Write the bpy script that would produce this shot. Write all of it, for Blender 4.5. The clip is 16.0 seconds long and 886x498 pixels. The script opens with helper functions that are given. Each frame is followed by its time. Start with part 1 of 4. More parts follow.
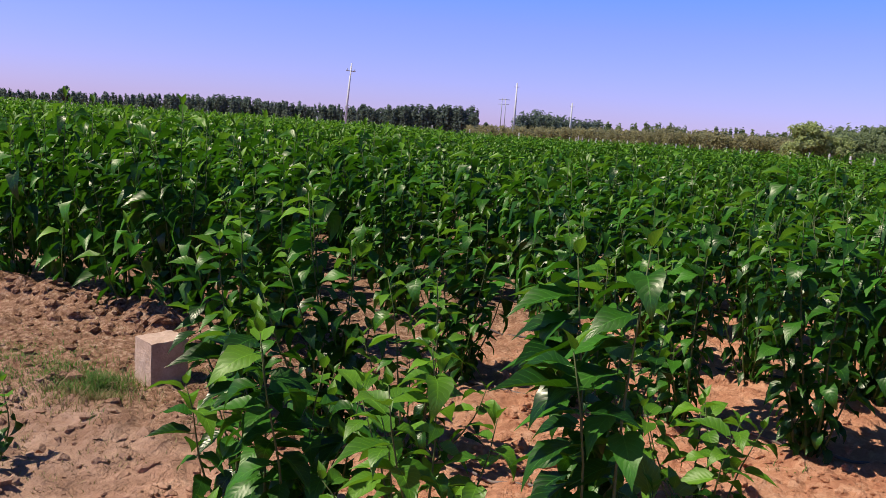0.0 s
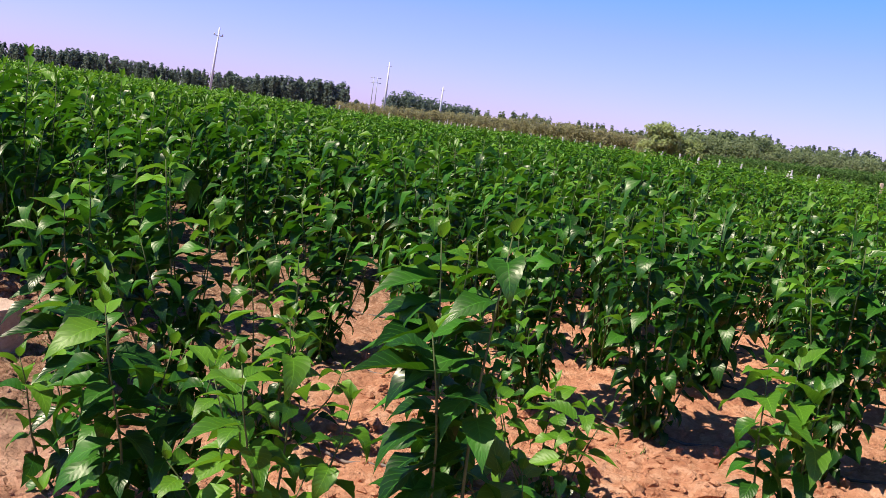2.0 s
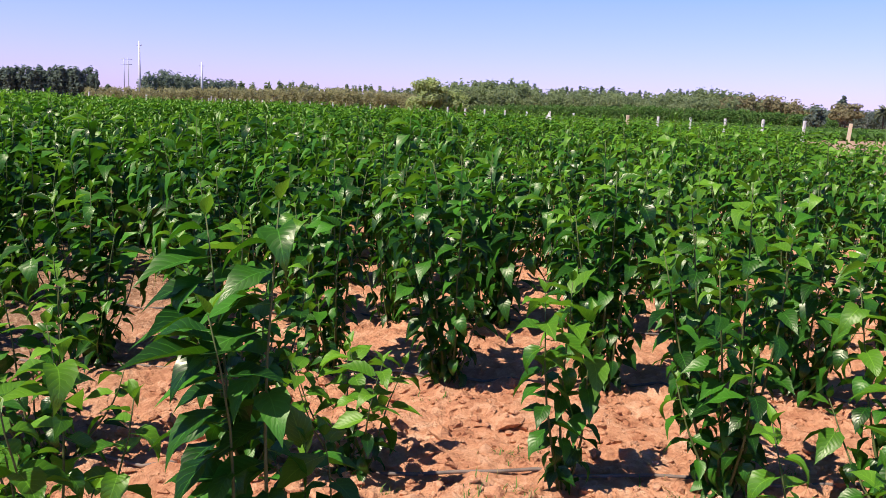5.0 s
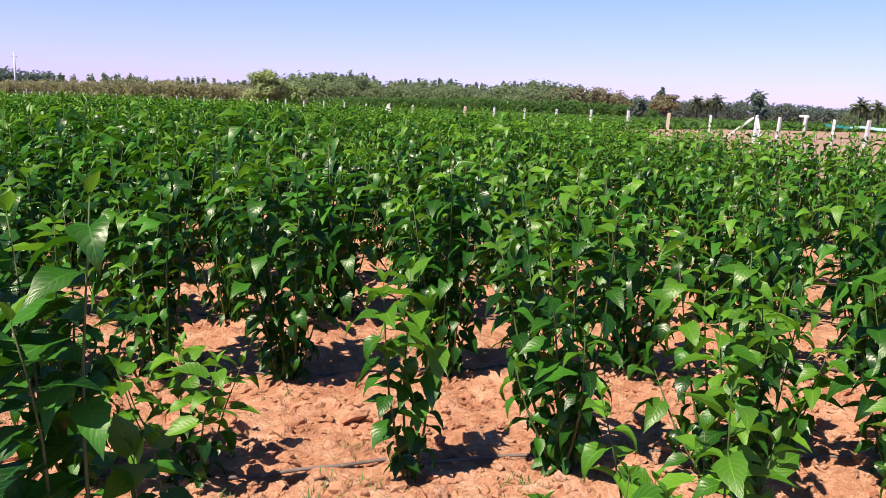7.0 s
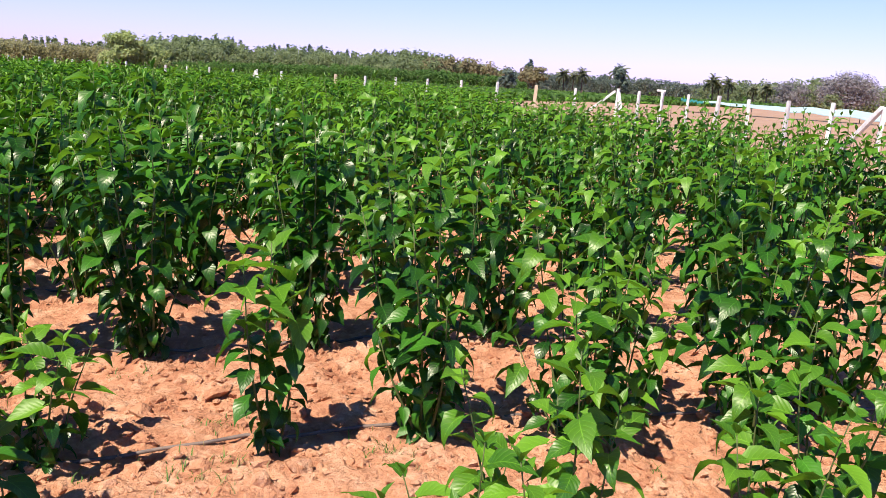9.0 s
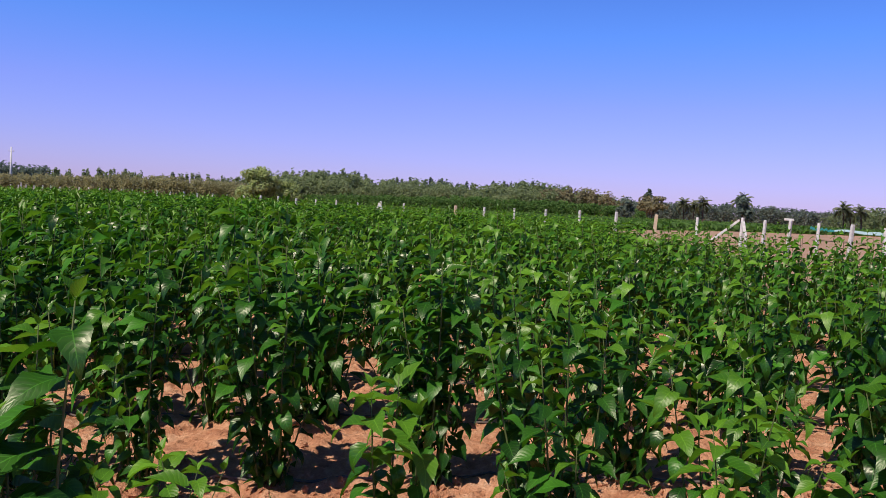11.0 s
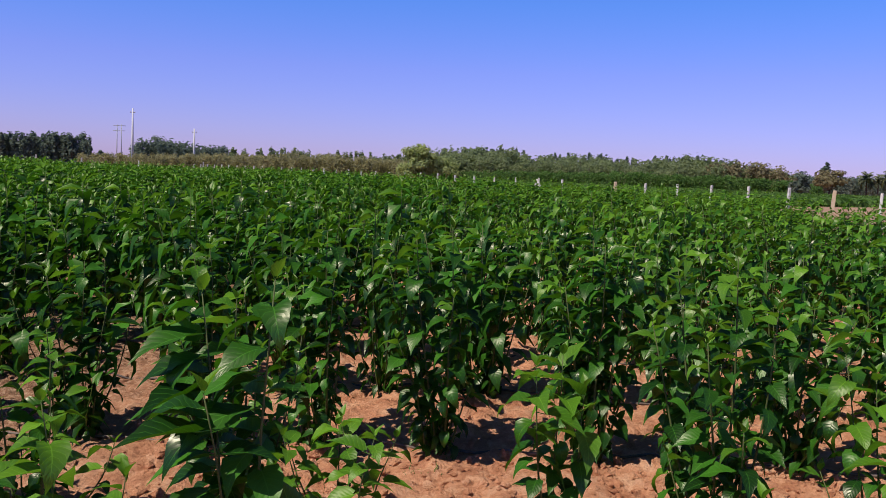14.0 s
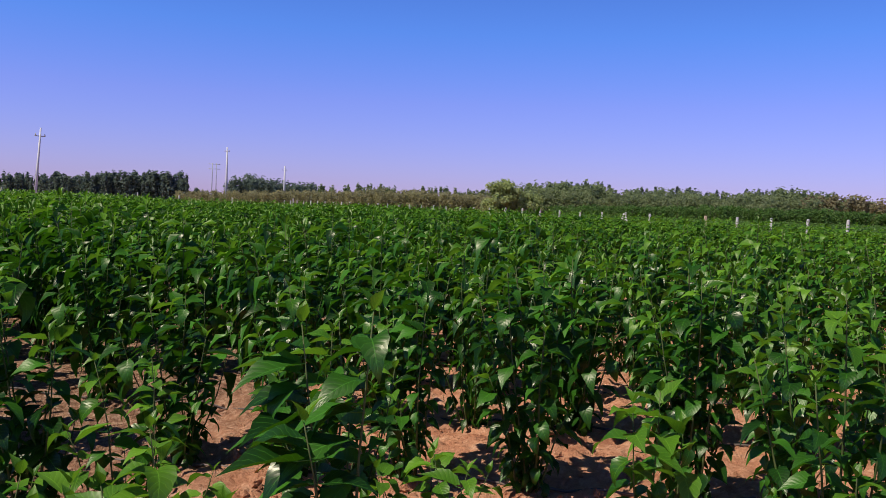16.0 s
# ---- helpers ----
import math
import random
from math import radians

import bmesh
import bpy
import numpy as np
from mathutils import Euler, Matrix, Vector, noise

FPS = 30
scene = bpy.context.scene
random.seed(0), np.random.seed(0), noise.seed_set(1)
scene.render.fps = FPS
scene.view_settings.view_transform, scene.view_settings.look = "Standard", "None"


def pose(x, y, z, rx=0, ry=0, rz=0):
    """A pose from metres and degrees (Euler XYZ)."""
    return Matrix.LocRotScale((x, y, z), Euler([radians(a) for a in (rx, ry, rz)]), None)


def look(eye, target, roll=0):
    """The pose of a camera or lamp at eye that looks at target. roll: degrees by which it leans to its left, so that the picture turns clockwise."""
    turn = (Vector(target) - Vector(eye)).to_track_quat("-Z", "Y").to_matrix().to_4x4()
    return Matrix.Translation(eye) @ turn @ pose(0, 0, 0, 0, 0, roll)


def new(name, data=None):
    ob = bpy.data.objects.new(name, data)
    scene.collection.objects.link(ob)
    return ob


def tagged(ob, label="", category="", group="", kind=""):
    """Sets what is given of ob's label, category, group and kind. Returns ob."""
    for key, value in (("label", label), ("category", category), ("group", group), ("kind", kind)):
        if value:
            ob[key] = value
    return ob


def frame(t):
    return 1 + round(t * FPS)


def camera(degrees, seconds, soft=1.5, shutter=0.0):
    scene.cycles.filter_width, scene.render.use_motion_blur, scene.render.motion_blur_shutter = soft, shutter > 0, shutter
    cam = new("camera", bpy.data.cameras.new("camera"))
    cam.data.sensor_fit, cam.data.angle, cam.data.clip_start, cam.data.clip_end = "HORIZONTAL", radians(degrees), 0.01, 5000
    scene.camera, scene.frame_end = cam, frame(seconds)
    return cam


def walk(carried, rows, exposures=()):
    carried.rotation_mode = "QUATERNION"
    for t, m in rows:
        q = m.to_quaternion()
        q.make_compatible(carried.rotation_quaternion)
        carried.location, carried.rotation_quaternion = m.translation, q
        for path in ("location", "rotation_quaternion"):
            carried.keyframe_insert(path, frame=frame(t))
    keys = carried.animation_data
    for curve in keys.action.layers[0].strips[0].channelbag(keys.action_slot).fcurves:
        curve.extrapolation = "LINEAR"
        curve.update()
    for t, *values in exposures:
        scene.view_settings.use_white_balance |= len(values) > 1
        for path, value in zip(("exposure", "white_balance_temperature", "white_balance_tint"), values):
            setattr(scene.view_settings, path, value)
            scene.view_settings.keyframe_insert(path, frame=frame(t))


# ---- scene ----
cam = camera(56.25, 16.0, 0.75)
PATH = [
    (0.0, (0.000, -0.000, 1.500), (-0.008, 9.896, 0.059), 3.92),
    (0.5, (-0.001, 0.000, 1.502), (0.415, 9.889, 0.075), 4.90),
    (1.0, (-0.003, 0.011, 1.499), (0.910, 9.858, 0.015), 6.39),
    (1.5, (0.001, 0.008, 1.503), (1.209, 9.818, -0.011), 6.97),
    (2.0, (0.003, 0.023, 1.500), (1.638, 9.771, -0.016), 8.08),
    (2.5, (0.018, 0.040, 1.491), (2.375, 9.654, 0.070), 6.86),
    (3.0, (0.020, 0.045, 1.489), (2.725, 9.557, 0.002), 5.72),
    (3.5, (0.028, 0.035, 1.493), (2.986, 9.458, -0.072), 4.25),
    (4.0, (0.039, 0.037, 1.490), (3.260, 9.372, -0.093), 3.77),
    (4.5, (0.052, 0.042, 1.486), (3.786, 9.162, -0.215), 3.47),
    (4.7, (0.054, 0.045, 1.483), (3.935, 9.104, -0.210), 3.03),
    (6.8, (0.093, 0.067, 1.468), (5.525, 8.283, -0.259), 1.84),
    (7.0, (0.103, 0.065, 1.465), (5.782, 8.119, -0.235), 2.06),
    (7.5, (0.118, 0.059, 1.459), (6.331, 7.681, -0.360), 2.20),
    (8.0, (0.125, 0.056, 1.459), (6.794, 7.233, -0.546), 2.52),
    (8.5, (0.136, 0.046, 1.459), (6.929, 6.953, -1.020), 3.16),
    (9.0, (0.136, 0.048, 1.471), (6.968, 7.074, -0.517), 3.28),
    (9.5, (0.110, 0.040, 1.489), (6.618, 7.544, 0.334), 3.29),
    (9.7, (0.110, 0.043, 1.491), (6.533, 7.656, 0.605), 3.02),
    (11.8, (0.112, 0.095, 1.489), (5.494, 8.503, 0.923), 2.41),
    (12.0, (0.105, 0.090, 1.489), (5.355, 8.578, 0.871), 2.34),
    (12.5, (0.085, 0.081, 1.488), (5.019, 8.742, 0.681), 2.37),
    (13.0, (0.067, 0.064, 1.490), (4.823, 8.820, 0.643), 1.90),
    (13.5, (0.056, 0.058, 1.497), (4.581, 8.926, 0.560), 1.94),
    (14.0, (0.031, 0.015, 1.519), (4.220, 9.050, 0.616), 2.44),
    (14.5, (0.042, 0.057, 1.509), (4.255, 9.103, 0.864), 2.70),
    (15.0, (0.036, 0.033, 1.516), (4.356, 9.031, 0.906), 2.60),
    (15.5, (0.027, 0.044, 1.511), (3.872, 9.265, 1.075), 1.89),
    (16.0, (-0.001, 0.025, 1.512), (3.244, 9.470, 0.989), 2.12),
]
# exposure follows the clip's own camera
EXPOSURES = [(0.0, 0.32), (2.0, 0.70), (3.5, 0.66), (4.7, 0.75), (7.0, 0.83), (8.5, 1.02), (9.2, 0.90), (9.7, 0.56), (12.0, 0.12), (16.0, 0.03)]
walk(cam, [(t, look(eye, target, roll)) for t, eye, target, roll in PATH], EXPOSURES)

# ---------------- world and sun ----------------
SUN_AZ, SUN_EL = 103.0, 57.0     # degrees from +y towards -x, and above the horizon
world = bpy.data.worlds.new("sky")
scene.world = world
world.use_nodes = True
wn, wl = world.node_tree.nodes, world.node_tree.links
sky = wn.new("ShaderNodeTexSky")
sky.sky_type = "NISHITA"
sky.sun_disc = False
sky.sun_elevation = radians(SUN_EL)
sky.sun_rotation = radians(-SUN_AZ)
sky.air_density, sky.dust_density, sky.ozone_density = 1.2, 0.2, 3.0
# the lavender cast of the low sky, by height above the horizon
coord = wn.new("ShaderNodeTexCoord")
split = wn.new("ShaderNodeSeparateXYZ")
ramp = wn.new("ShaderNodeValToRGB")
ramp.color_ramp.elements[0].position, ramp.color_ramp.elements[0].color = 0.0, (0.445, 0.40, 0.98, 1)
ramp.color_ramp.elements[1].position, ramp.color_ramp.elements[1].color = 0.2, (0.28, 0.45, 1.0, 1)
haze = ramp.color_ramp.elements.new(0.12)
haze.color = (0.41, 0.41, 0.97, 1)
# the unseen upper sky is darkened to cut fill light and deepen shadows
top = ramp.color_ramp.elements.new(0.75)
top.color = (0.085, 0.125, 0.27, 1)
mix = wn.new("ShaderNodeMix")
mix.data_type, mix.blend_type = "RGBA", "MULTIPLY"
mix.inputs[0].default_value = 1.0
wl.new(coord.outputs["Generated"], split.inputs[0])
wl.new(split.outputs["Z"], ramp.inputs[0])
wl.new(sky.outputs[0], mix.inputs[6])
wl.new(ramp.outputs[0], mix.inputs[7])
wl.new(mix.outputs[2], wn["Background"].inputs[0])
wn["Background"].inputs[1].default_value = 0.15
lamp = bpy.data.lights.new("sun", "SUN")
lamp.energy, lamp.angle, lamp.color = 5.0, radians(0.5), (1, 0.93, 0.82)
sun = new("sun", lamp)
to_sun = Vector((-math.sin(radians(SUN_AZ)) * math.cos(radians(SUN_EL)), math.cos(radians(SUN_AZ)) * math.cos(radians(SUN_EL)), math.sin(radians(SUN_EL))))
sun.rotation_euler = to_sun.to_track_quat("Z", "Y").to_euler()

# ---------------- materials ----------------


class Nodes:
    """A short way to write node materials."""

    def __init__(self, name):
        self.m = bpy.data.materials.new(name)
        self.m.use_nodes = True
        self.t = self.m.node_tree
        self.bsdf = self.t.nodes["Principled BSDF"]
        self.out = self.t.nodes["Material Output"]

    def add(self, kind, **values):
        n = self.t.nodes.new("ShaderNode" + kind)
        for k, v in values.items():
            setattr(n, k, v)
        return n

    def link(self, a, b):
        self.t.links.new(a, b)

    def math(self, op, a, b=None, c=None):
        n = self.add("Math", operation=op)
        for i, v in enumerate((a, b, c)):
            if v is None:
                continue
            if isinstance(v, (int, float)):
                n.inputs[i].default_value = v
            else:
                self.link(v, n.inputs[i])
        return n.outputs[0]

    def noise(self, vec, scale, detail=4.0, rough=0.55):
        n = self.add("TexNoise")
        n.inputs["Scale"].default_value, n.inputs["Detail"].default_value, n.inputs["Roughness"].default_value = scale, detail, rough
        self.link(vec, n.inputs["Vector"])
        return n.outputs["Fac"]

    def mixed(self, fac, a, b, blend="MIX"):
        n = self.add("Mix", data_type="RGBA", blend_type=blend)
        for sock, v in ((n.inputs[0], fac), (n.inputs[6], a), (n.inputs[7], b)):
            if isinstance(v, (int, float)):
                sock.default_value = v
            elif isinstance(v, tuple):
                sock.default_value = (*v, 1)
            else:
                self.link(v, sock)
        return n.outputs[2]

    def ramp(self, fac, *stops):
        n = self.add("ValToRGB")
        e = n.color_ramp.elements
        while len(e) < len(stops):
            e.new(0.5)
        for el, (p, c) in zip(e, stops):
            el.position, el.color = p, (*c, 1)
        self.link(fac, n.inputs[0])
        return n.outputs[0]

    def bump(self, height, strength, distance):
        n = self.add("Bump")
        n.inputs["Strength"].default_value, n.inputs["Distance"].default_value = strength, distance
        self.link(height, n.inputs["Height"])
        self.link(n.outputs[0], self.bsdf.inputs["Normal"])
        return n.outputs[0]

    def where(self):
        return self.add("NewGeometry").outputs["Position"]


def leaf_material(name, dark, light, through_colour, gloss=0.32, veins=True, translucent=0.3):
    n = Nodes(name)
    geo, info, uv = n.add("NewGeometry"), n.add("ObjectInfo"), n.add("UVMap")
    vary = n.math("FRACT", n.math("ADD", geo.outputs["Random Per Island"], info.outputs["Random"]))
    xyz = n.add("SeparateXYZ")
    n.link(uv.outputs[0], xyz.inputs[0])
    side = n.math("ABSOLUTE", n.math("SUBTRACT", xyz.outputs["X"], 0.5))
    base = n.mixed(n.math("POWER", vary, 1.4), dark, light)
    blotch = n.noise(geo.outputs["Position"], 14.0, 3.0)
    base = n.mixed(n.math("MULTIPLY", blotch, 0.35), base, tuple(c * 0.6 for c in dark))
    plant = n.ramp(n.noise(geo.outputs["Position"], 1.6, 2.0), (0.38, (0.0, 0.0, 0.0)), (0.62, (0.35, 0.35, 0.35)))
    base = n.mixed(plant, base, tuple(c * 0.5 + l * 0.12 for c, l in zip(dark, light)))
    if veins:
        rib = n.math("LESS_THAN", side, 0.018)
        wave = n.math("FRACT", n.math("MULTIPLY", n.math("SUBTRACT", xyz.outputs["Y"], n.math("MULTIPLY", side, 0.55)), 8.0))
        dist = n.math("ABSOLUTE", n.math("SUBTRACT", wave, 0.5))
        lateral = n.math("LESS_THAN", dist, 0.05)
        line = n.math("MAXIMUM", rib, n.math("MULTIPLY", lateral, 0.6))
        base = n.mixed(n.math("MULTIPLY", line, 0.22), base, tuple(min(1, c * 2.2 + 0.02) for c in light))
        puff = n.math("ADD", n.math("MULTIPLY", dist, 0.9), n.math("MULTIPLY", blotch, 0.25))
        normal = n.bump(puff, 0.2, 0.006)
    else:
        normal = None
    n.link(base, n.bsdf.inputs["Base Color"])
    n.link(n.math("ADD", gloss, n.math("MULTIPLY", vary, 0.16)), n.bsdf.inputs["Roughness"])
    n.bsdf.inputs["Specular IOR Level"].default_value = 0.0
    shine = n.add("BsdfGlossy")
    shine.inputs["Color"].default_value = (1.0, 0.95, 0.80, 1)
    n.link(n.math("ADD", gloss * 1.2, n.math("MULTIPLY", vary, 0.14)), shine.inputs["Roughness"])
    waxy = n.add("MixShader")
    waxy.inputs[0].default_value = 0.032 if veins else 0.02
    trans = n.add("BsdfTranslucent")
    n.link(n.mixed(vary, through_colour, tuple(c * 1.25 for c in through_colour)), trans.inputs["Color"])
    if normal:
        n.link(normal, trans.inputs["Normal"])
        n.link(normal, shine.inputs["Normal"])
    blend = n.add("MixShader")
    blend.inputs[0].default_value = translucent
    n.link(n.bsdf.outputs[0], blend.inputs[1])
    n.link(trans.outputs[0], blend.inputs[2])
    n.link(blend.outputs[0], waxy.inputs[1])
    n.link(shine.outputs[0], waxy.inputs[2])
    n.link(waxy.outputs[0], n.out.inputs["Surface"])
    return n.m


def grainy(name, dark, light, scale, rough=0.85, bump=0.3, depth=0.01, fine=6.0):
    n = Nodes(name)
    p = n.where()
    big, small = n.noise(p, scale), n.noise(p, scale * fine, 5.0, 0.65)
    info = n.add("ObjectInfo")
    fac = n.math("ADD", n.math("MULTIPLY", big, 0.6), n.math("MULTIPLY", small, 0.5))
    fac = n.math("ADD", n.math("SUBTRACT", fac, 0.12), n.math("MULTIPLY", n.math("SUBTRACT", info.outputs["Random"], 0.5), 0.2))
    n.link(n.ramp(fac, (0.25, dark), (0.75, light)), n.bsdf.inputs["Base Color"])
    n.bsdf.inputs["Roughness"].default_value = rough
    n.bsdf.inputs["Specular IOR Level"].default_value = 0.25
    n.bump(n.math("ADD", big, small), bump, depth)
    return n.m


def soil_material():
    n = Nodes("red_soil")
    p = n.where()
    broad, mid, fine = n.noise(p, 0.5, 3.0), n.noise(p, 5.0, 5.0, 0.6), n.noise(p, 45.0, 5.0, 0.7)
    crack = n.add("TexVoronoi", feature="DISTANCE_TO_EDGE")
    crack.inputs["Scale"].default_value = 15.0
    warp = n.add("VectorMath", operation="ADD")
    wn_ = n.add("TexNoise")
    wn_.inputs["Scale"].default_value = 12.0
    n.link(p, wn_.inputs["Vector"])
    sc = n.add("VectorMath", operation="SCALE")
    sc.inputs["Scale"].default_value = 0.16
    n.link(wn_.outputs["Color"], sc.inputs[0])
    n.link(p, warp.inputs[0])
    n.link(sc.outputs[0], warp.inputs[1])
    n.link(warp.outputs[0], crack.inputs["Vector"])
    edge = n.math("MINIMUM", n.math("MULTIPLY", crack.outputs["Distance"], 16.0), 1.0)
    # crumbly flakes of two sizes, each at its own height and shade
    def cells(scale):
        v = n.add("TexVoronoi")
        v.inputs["Scale"].default_value = scale
        n.link(warp.outputs[0], v.inputs["Vector"])
        c = n.add("SeparateColor")
        n.link(v.outputs["Color"], c.inputs[0])
        return c.outputs[0]
    flakes = n.math("ADD", n.math("MULTIPLY", cells(13.0), 0.55), n.math("MULTIPLY", cells(34.0), 0.45))
    colour = n.ramp(n.math("ADD", n.math("MULTIPLY", mid, 0.75), n.math("MULTIPLY", flakes, 0.25)), (0.3, (0.36, 0.135, 0.068)), (0.52, (0.60, 0.295, 0.165)), (0.74, (0.78, 0.50, 0.33)))
    colour = n.mixed(n.math("MULTIPLY", broad, 0.3), colour, (0.64, 0.32, 0.21))
    colour = n.mixed(n.ramp(fine, (0.35, (0.0, 0.0, 0.0)), (0.7, (0.4, 0.4, 0.4))), colour, (0.36, 0.14, 0.065))
    patchy = n.ramp(n.noise(p, 2.2, 2.0), (0.42, (0.0, 0.0, 0.0)), (0.6, (0.14, 0.14, 0.14)))
    colour = n.mixed(n.math("MULTIPLY", n.math("SUBTRACT", 1.0, edge), patchy), colour, (0.22, 0.085, 0.045))
    # the trodden headland past the row's end is browner, with straw and dust
    xyz = n.add("SeparateXYZ")
    n.link(p, xyz.inputs[0])
    along = n.math("ADD", n.math("MULTIPLY", xyz.outputs["X"], 0.891), n.math("MULTIPLY", xyz.outputs["Y"], -0.454))
    head = n.math("MULTIPLY", n.math("SUBTRACT", n.math("ADD", along, n.math("MULTIPLY", mid, 1.2)), -0.9), -0.7)
    head = n.math("MINIMUM", n.math("MAXIMUM", head, 0.0), 0.85)
    straw = n.ramp(n.noise(p, 24.0, 4.0, 0.7), (0.36, (0.10, 0.052, 0.03)), (0.52, (0.27, 0.155, 0.095)), (0.66, (0.47, 0.33, 0.225)))
    across = n.math("ADD", n.math("MULTIPLY", xyz.outputs["X"], 0.454), n.math("MULTIPLY", xyz.outputs["Y"], 0.891))
    crust = n.math("SUBTRACT", n.math("ADD", 2.55, n.math("MULTIPLY", broad, 1.0)), across)
    crust = n.math("MINIMUM", n.math("MAXIMUM", n.math("MULTIPLY", crust, 1.6), 0.0), 0.75)
    straw = n.mixed(crust, straw, n.ramp(mid, (0.3, (0.27, 0.16, 0.105)), (0.7, (0.52, 0.35, 0.255))))
    colour = n.mixed(head, colour, straw)
    n.link(colour, n.bsdf.inputs["Base Color"])
    n.bsdf.inputs["Roughness"].default_value = 0.95
    n.bsdf.inputs["Specular IOR Level"].default_value = 0.1
    n.bump(n.math("ADD", n.math("ADD", n.math("MULTIPLY", flakes, 0.9), n.math("MULTIPLY", n.noise(p, 18.0, 6.0, 0.7), 1.3)), n.math("MULTIPLY", fine, 0.45)), 1.0, 0.032)
    return n.m


SOIL = soil_material()
LEAF = leaf_material("mulberry_leaf", (0.003, 0.020, 0.004), (0.048, 0.182, 0.011), (0.13, 0.43, 0.012), 0.26, True, 0.10)
YOUNG = leaf_material("young_mulberry_leaf", (0.026, 0.098, 0.007), (0.130, 0.290, 0.015), (0.24, 0.52, 0.025), 0.3, True, 0.20)
FAR_LEAF = leaf_material("mulberry_leaf_distant", (0.002, 0.016, 0.003), (0.036, 0.140, 0.009), (0.10, 0.33, 0.012), 0.33, False, 0.10)
STEM = grainy("mulberry_stem", (0.05, 0.07, 0.018), (0.13, 0.15, 0.05), 30.0, 0.7, 0.2, 0.002)
SHOOT = grainy("green_shoot", (0.09, 0.15, 0.025), (0.18, 0.25, 0.05), 40.0, 0.55, 0.1, 0.001)
PIPE = grainy("black_drip_pipe", (0.07, 0.055, 0.05), (0.22, 0.16, 0.13), 9.0, 0.6, 0.1, 0.001)
GRANITE = grainy("pale_granite", (0.44, 0.41, 0.38), (0.74, 0.70, 0.65), 9.0, 0.85, 0.4, 0.01)
BROWN_POST = grainy("sandy_granite", (0.45, 0.34, 0.22), (0.66, 0.52, 0.36), 9.0, 0.85, 0.4, 0.01)
BLOCK = grainy("rough_sandstone", (0.36, 0.235, 0.165), (0.66, 0.48, 0.36), 11.0, 0.9, 0.6, 0.012)
CONCRETE = grainy("pale_concrete", (0.50, 0.49, 0.49), (0.68, 0.67, 0.67), 4.0, 0.8, 0.2, 0.01)
STEEL = grainy("galvanised_steel", (0.30, 0.31, 0.33), (0.48, 0.49, 0.51), 6.0, 0.5, 0.1, 0.003)
BARK = grainy("bark", (0.07, 0.05, 0.035), (0.17, 0.13, 0.10), 3.0, 0.9, 0.5, 0.03)
GRASS = leaf_material("grass_blade", (0.05, 0.13, 0.02), (0.13, 0.21, 0.045), (0.2, 0.36, 0.05), 0.5, False, 0.25)
DRY_GRASS = leaf_material("dry_grass_blade", (0.22, 0.17, 0.07), (0.34, 0.27, 0.13), (0.3, 0.25, 0.1), 0.6, False, 0.2)
# dark, olive, lime and scrub leaf colours are lifted and greyed as distance haze
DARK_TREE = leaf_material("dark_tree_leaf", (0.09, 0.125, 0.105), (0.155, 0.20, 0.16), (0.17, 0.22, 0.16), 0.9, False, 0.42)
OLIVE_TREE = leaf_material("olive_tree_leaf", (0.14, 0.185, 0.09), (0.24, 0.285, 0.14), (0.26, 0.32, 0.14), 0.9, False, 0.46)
LIME_TREE = leaf_material("pale_green_tree_leaf", (0.25, 0.30, 0.12), (0.40, 0.45, 0.19), (0.40, 0.47, 0.18), 0.9, False, 0.45)
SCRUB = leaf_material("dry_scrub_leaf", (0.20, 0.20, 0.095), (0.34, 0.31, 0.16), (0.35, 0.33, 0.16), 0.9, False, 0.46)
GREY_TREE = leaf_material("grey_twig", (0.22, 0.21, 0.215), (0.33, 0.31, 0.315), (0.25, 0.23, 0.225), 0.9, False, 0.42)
BROWN_TREE = leaf_material("brown_tree_leaf", (0.17, 0.155, 0.08), (0.27, 0.225, 0.125), (0.25, 0.2, 0.1), 0.7, False, 0.35)
# palm fronds are lightened in colour too, to stand for haze
PALM_LEAF = leaf_material("palm_frond_leaf", (0.12, 0.145, 0.10), (0.26, 0.26, 0.155), (0.18, 0.2, 0.06), 0.6, False, 0.3)
CROP = leaf_material("far_crop_leaf", (0.045, 0.11, 0.02), (0.09, 0.18, 0.035), (0.12, 0.26, 0.04), 0.6, False, 0.35)
FALLOW = grainy("dry_fallow_earth", (0.27, 0.16, 0.10), (0.42, 0.28, 0.195), 0.35, 0.95, 0.5, 0.1, 12.0)
NET = leaf_material("pale_blue_net", (0.55, 0.70, 0.72), (0.78, 0.88, 0.89), (0.6, 0.78, 0.8), 0.6, False, 0.45)
TEAL = grainy("teal_net", (0.01, 0.12, 0.10), (0.03, 0.20, 0.17), 2.0, 0.7, 0.2, 0.02)

# ---------------- mesh helpers ----------------


def mesh_data(name, verts, faces, mat, uvs=None, smooth=True):
    me = bpy.data.meshes.new(name)
    verts = np.asarray(verts, dtype=float).reshape(-1, 3)
    me.from_pydata(verts.tolist(), [], [tuple(f) for f in faces])
    for m in mat if isinstance(mat, (list, tuple)) else (mat,):
        me.materials.append(m)
    if uvs is not None:
        layer = me.uv_layers.new(name="UVMap")
        loops = np.empty(len(me.loops), dtype=np.int32)
        me.loops.foreach_get("vertex_index", loops)
        layer.data.foreach_set("uv", np.asarray(uvs, dtype=float)[loops].ravel())
    if smooth:
        me.polygons.foreach_set("use_smooth", [True] * len(me.polygons))
    me.update()
    return me


def part(name, data, parent, label=""):
    ob = new(name, data)
    ob.parent = parent
    return tagged(ob, label=label)


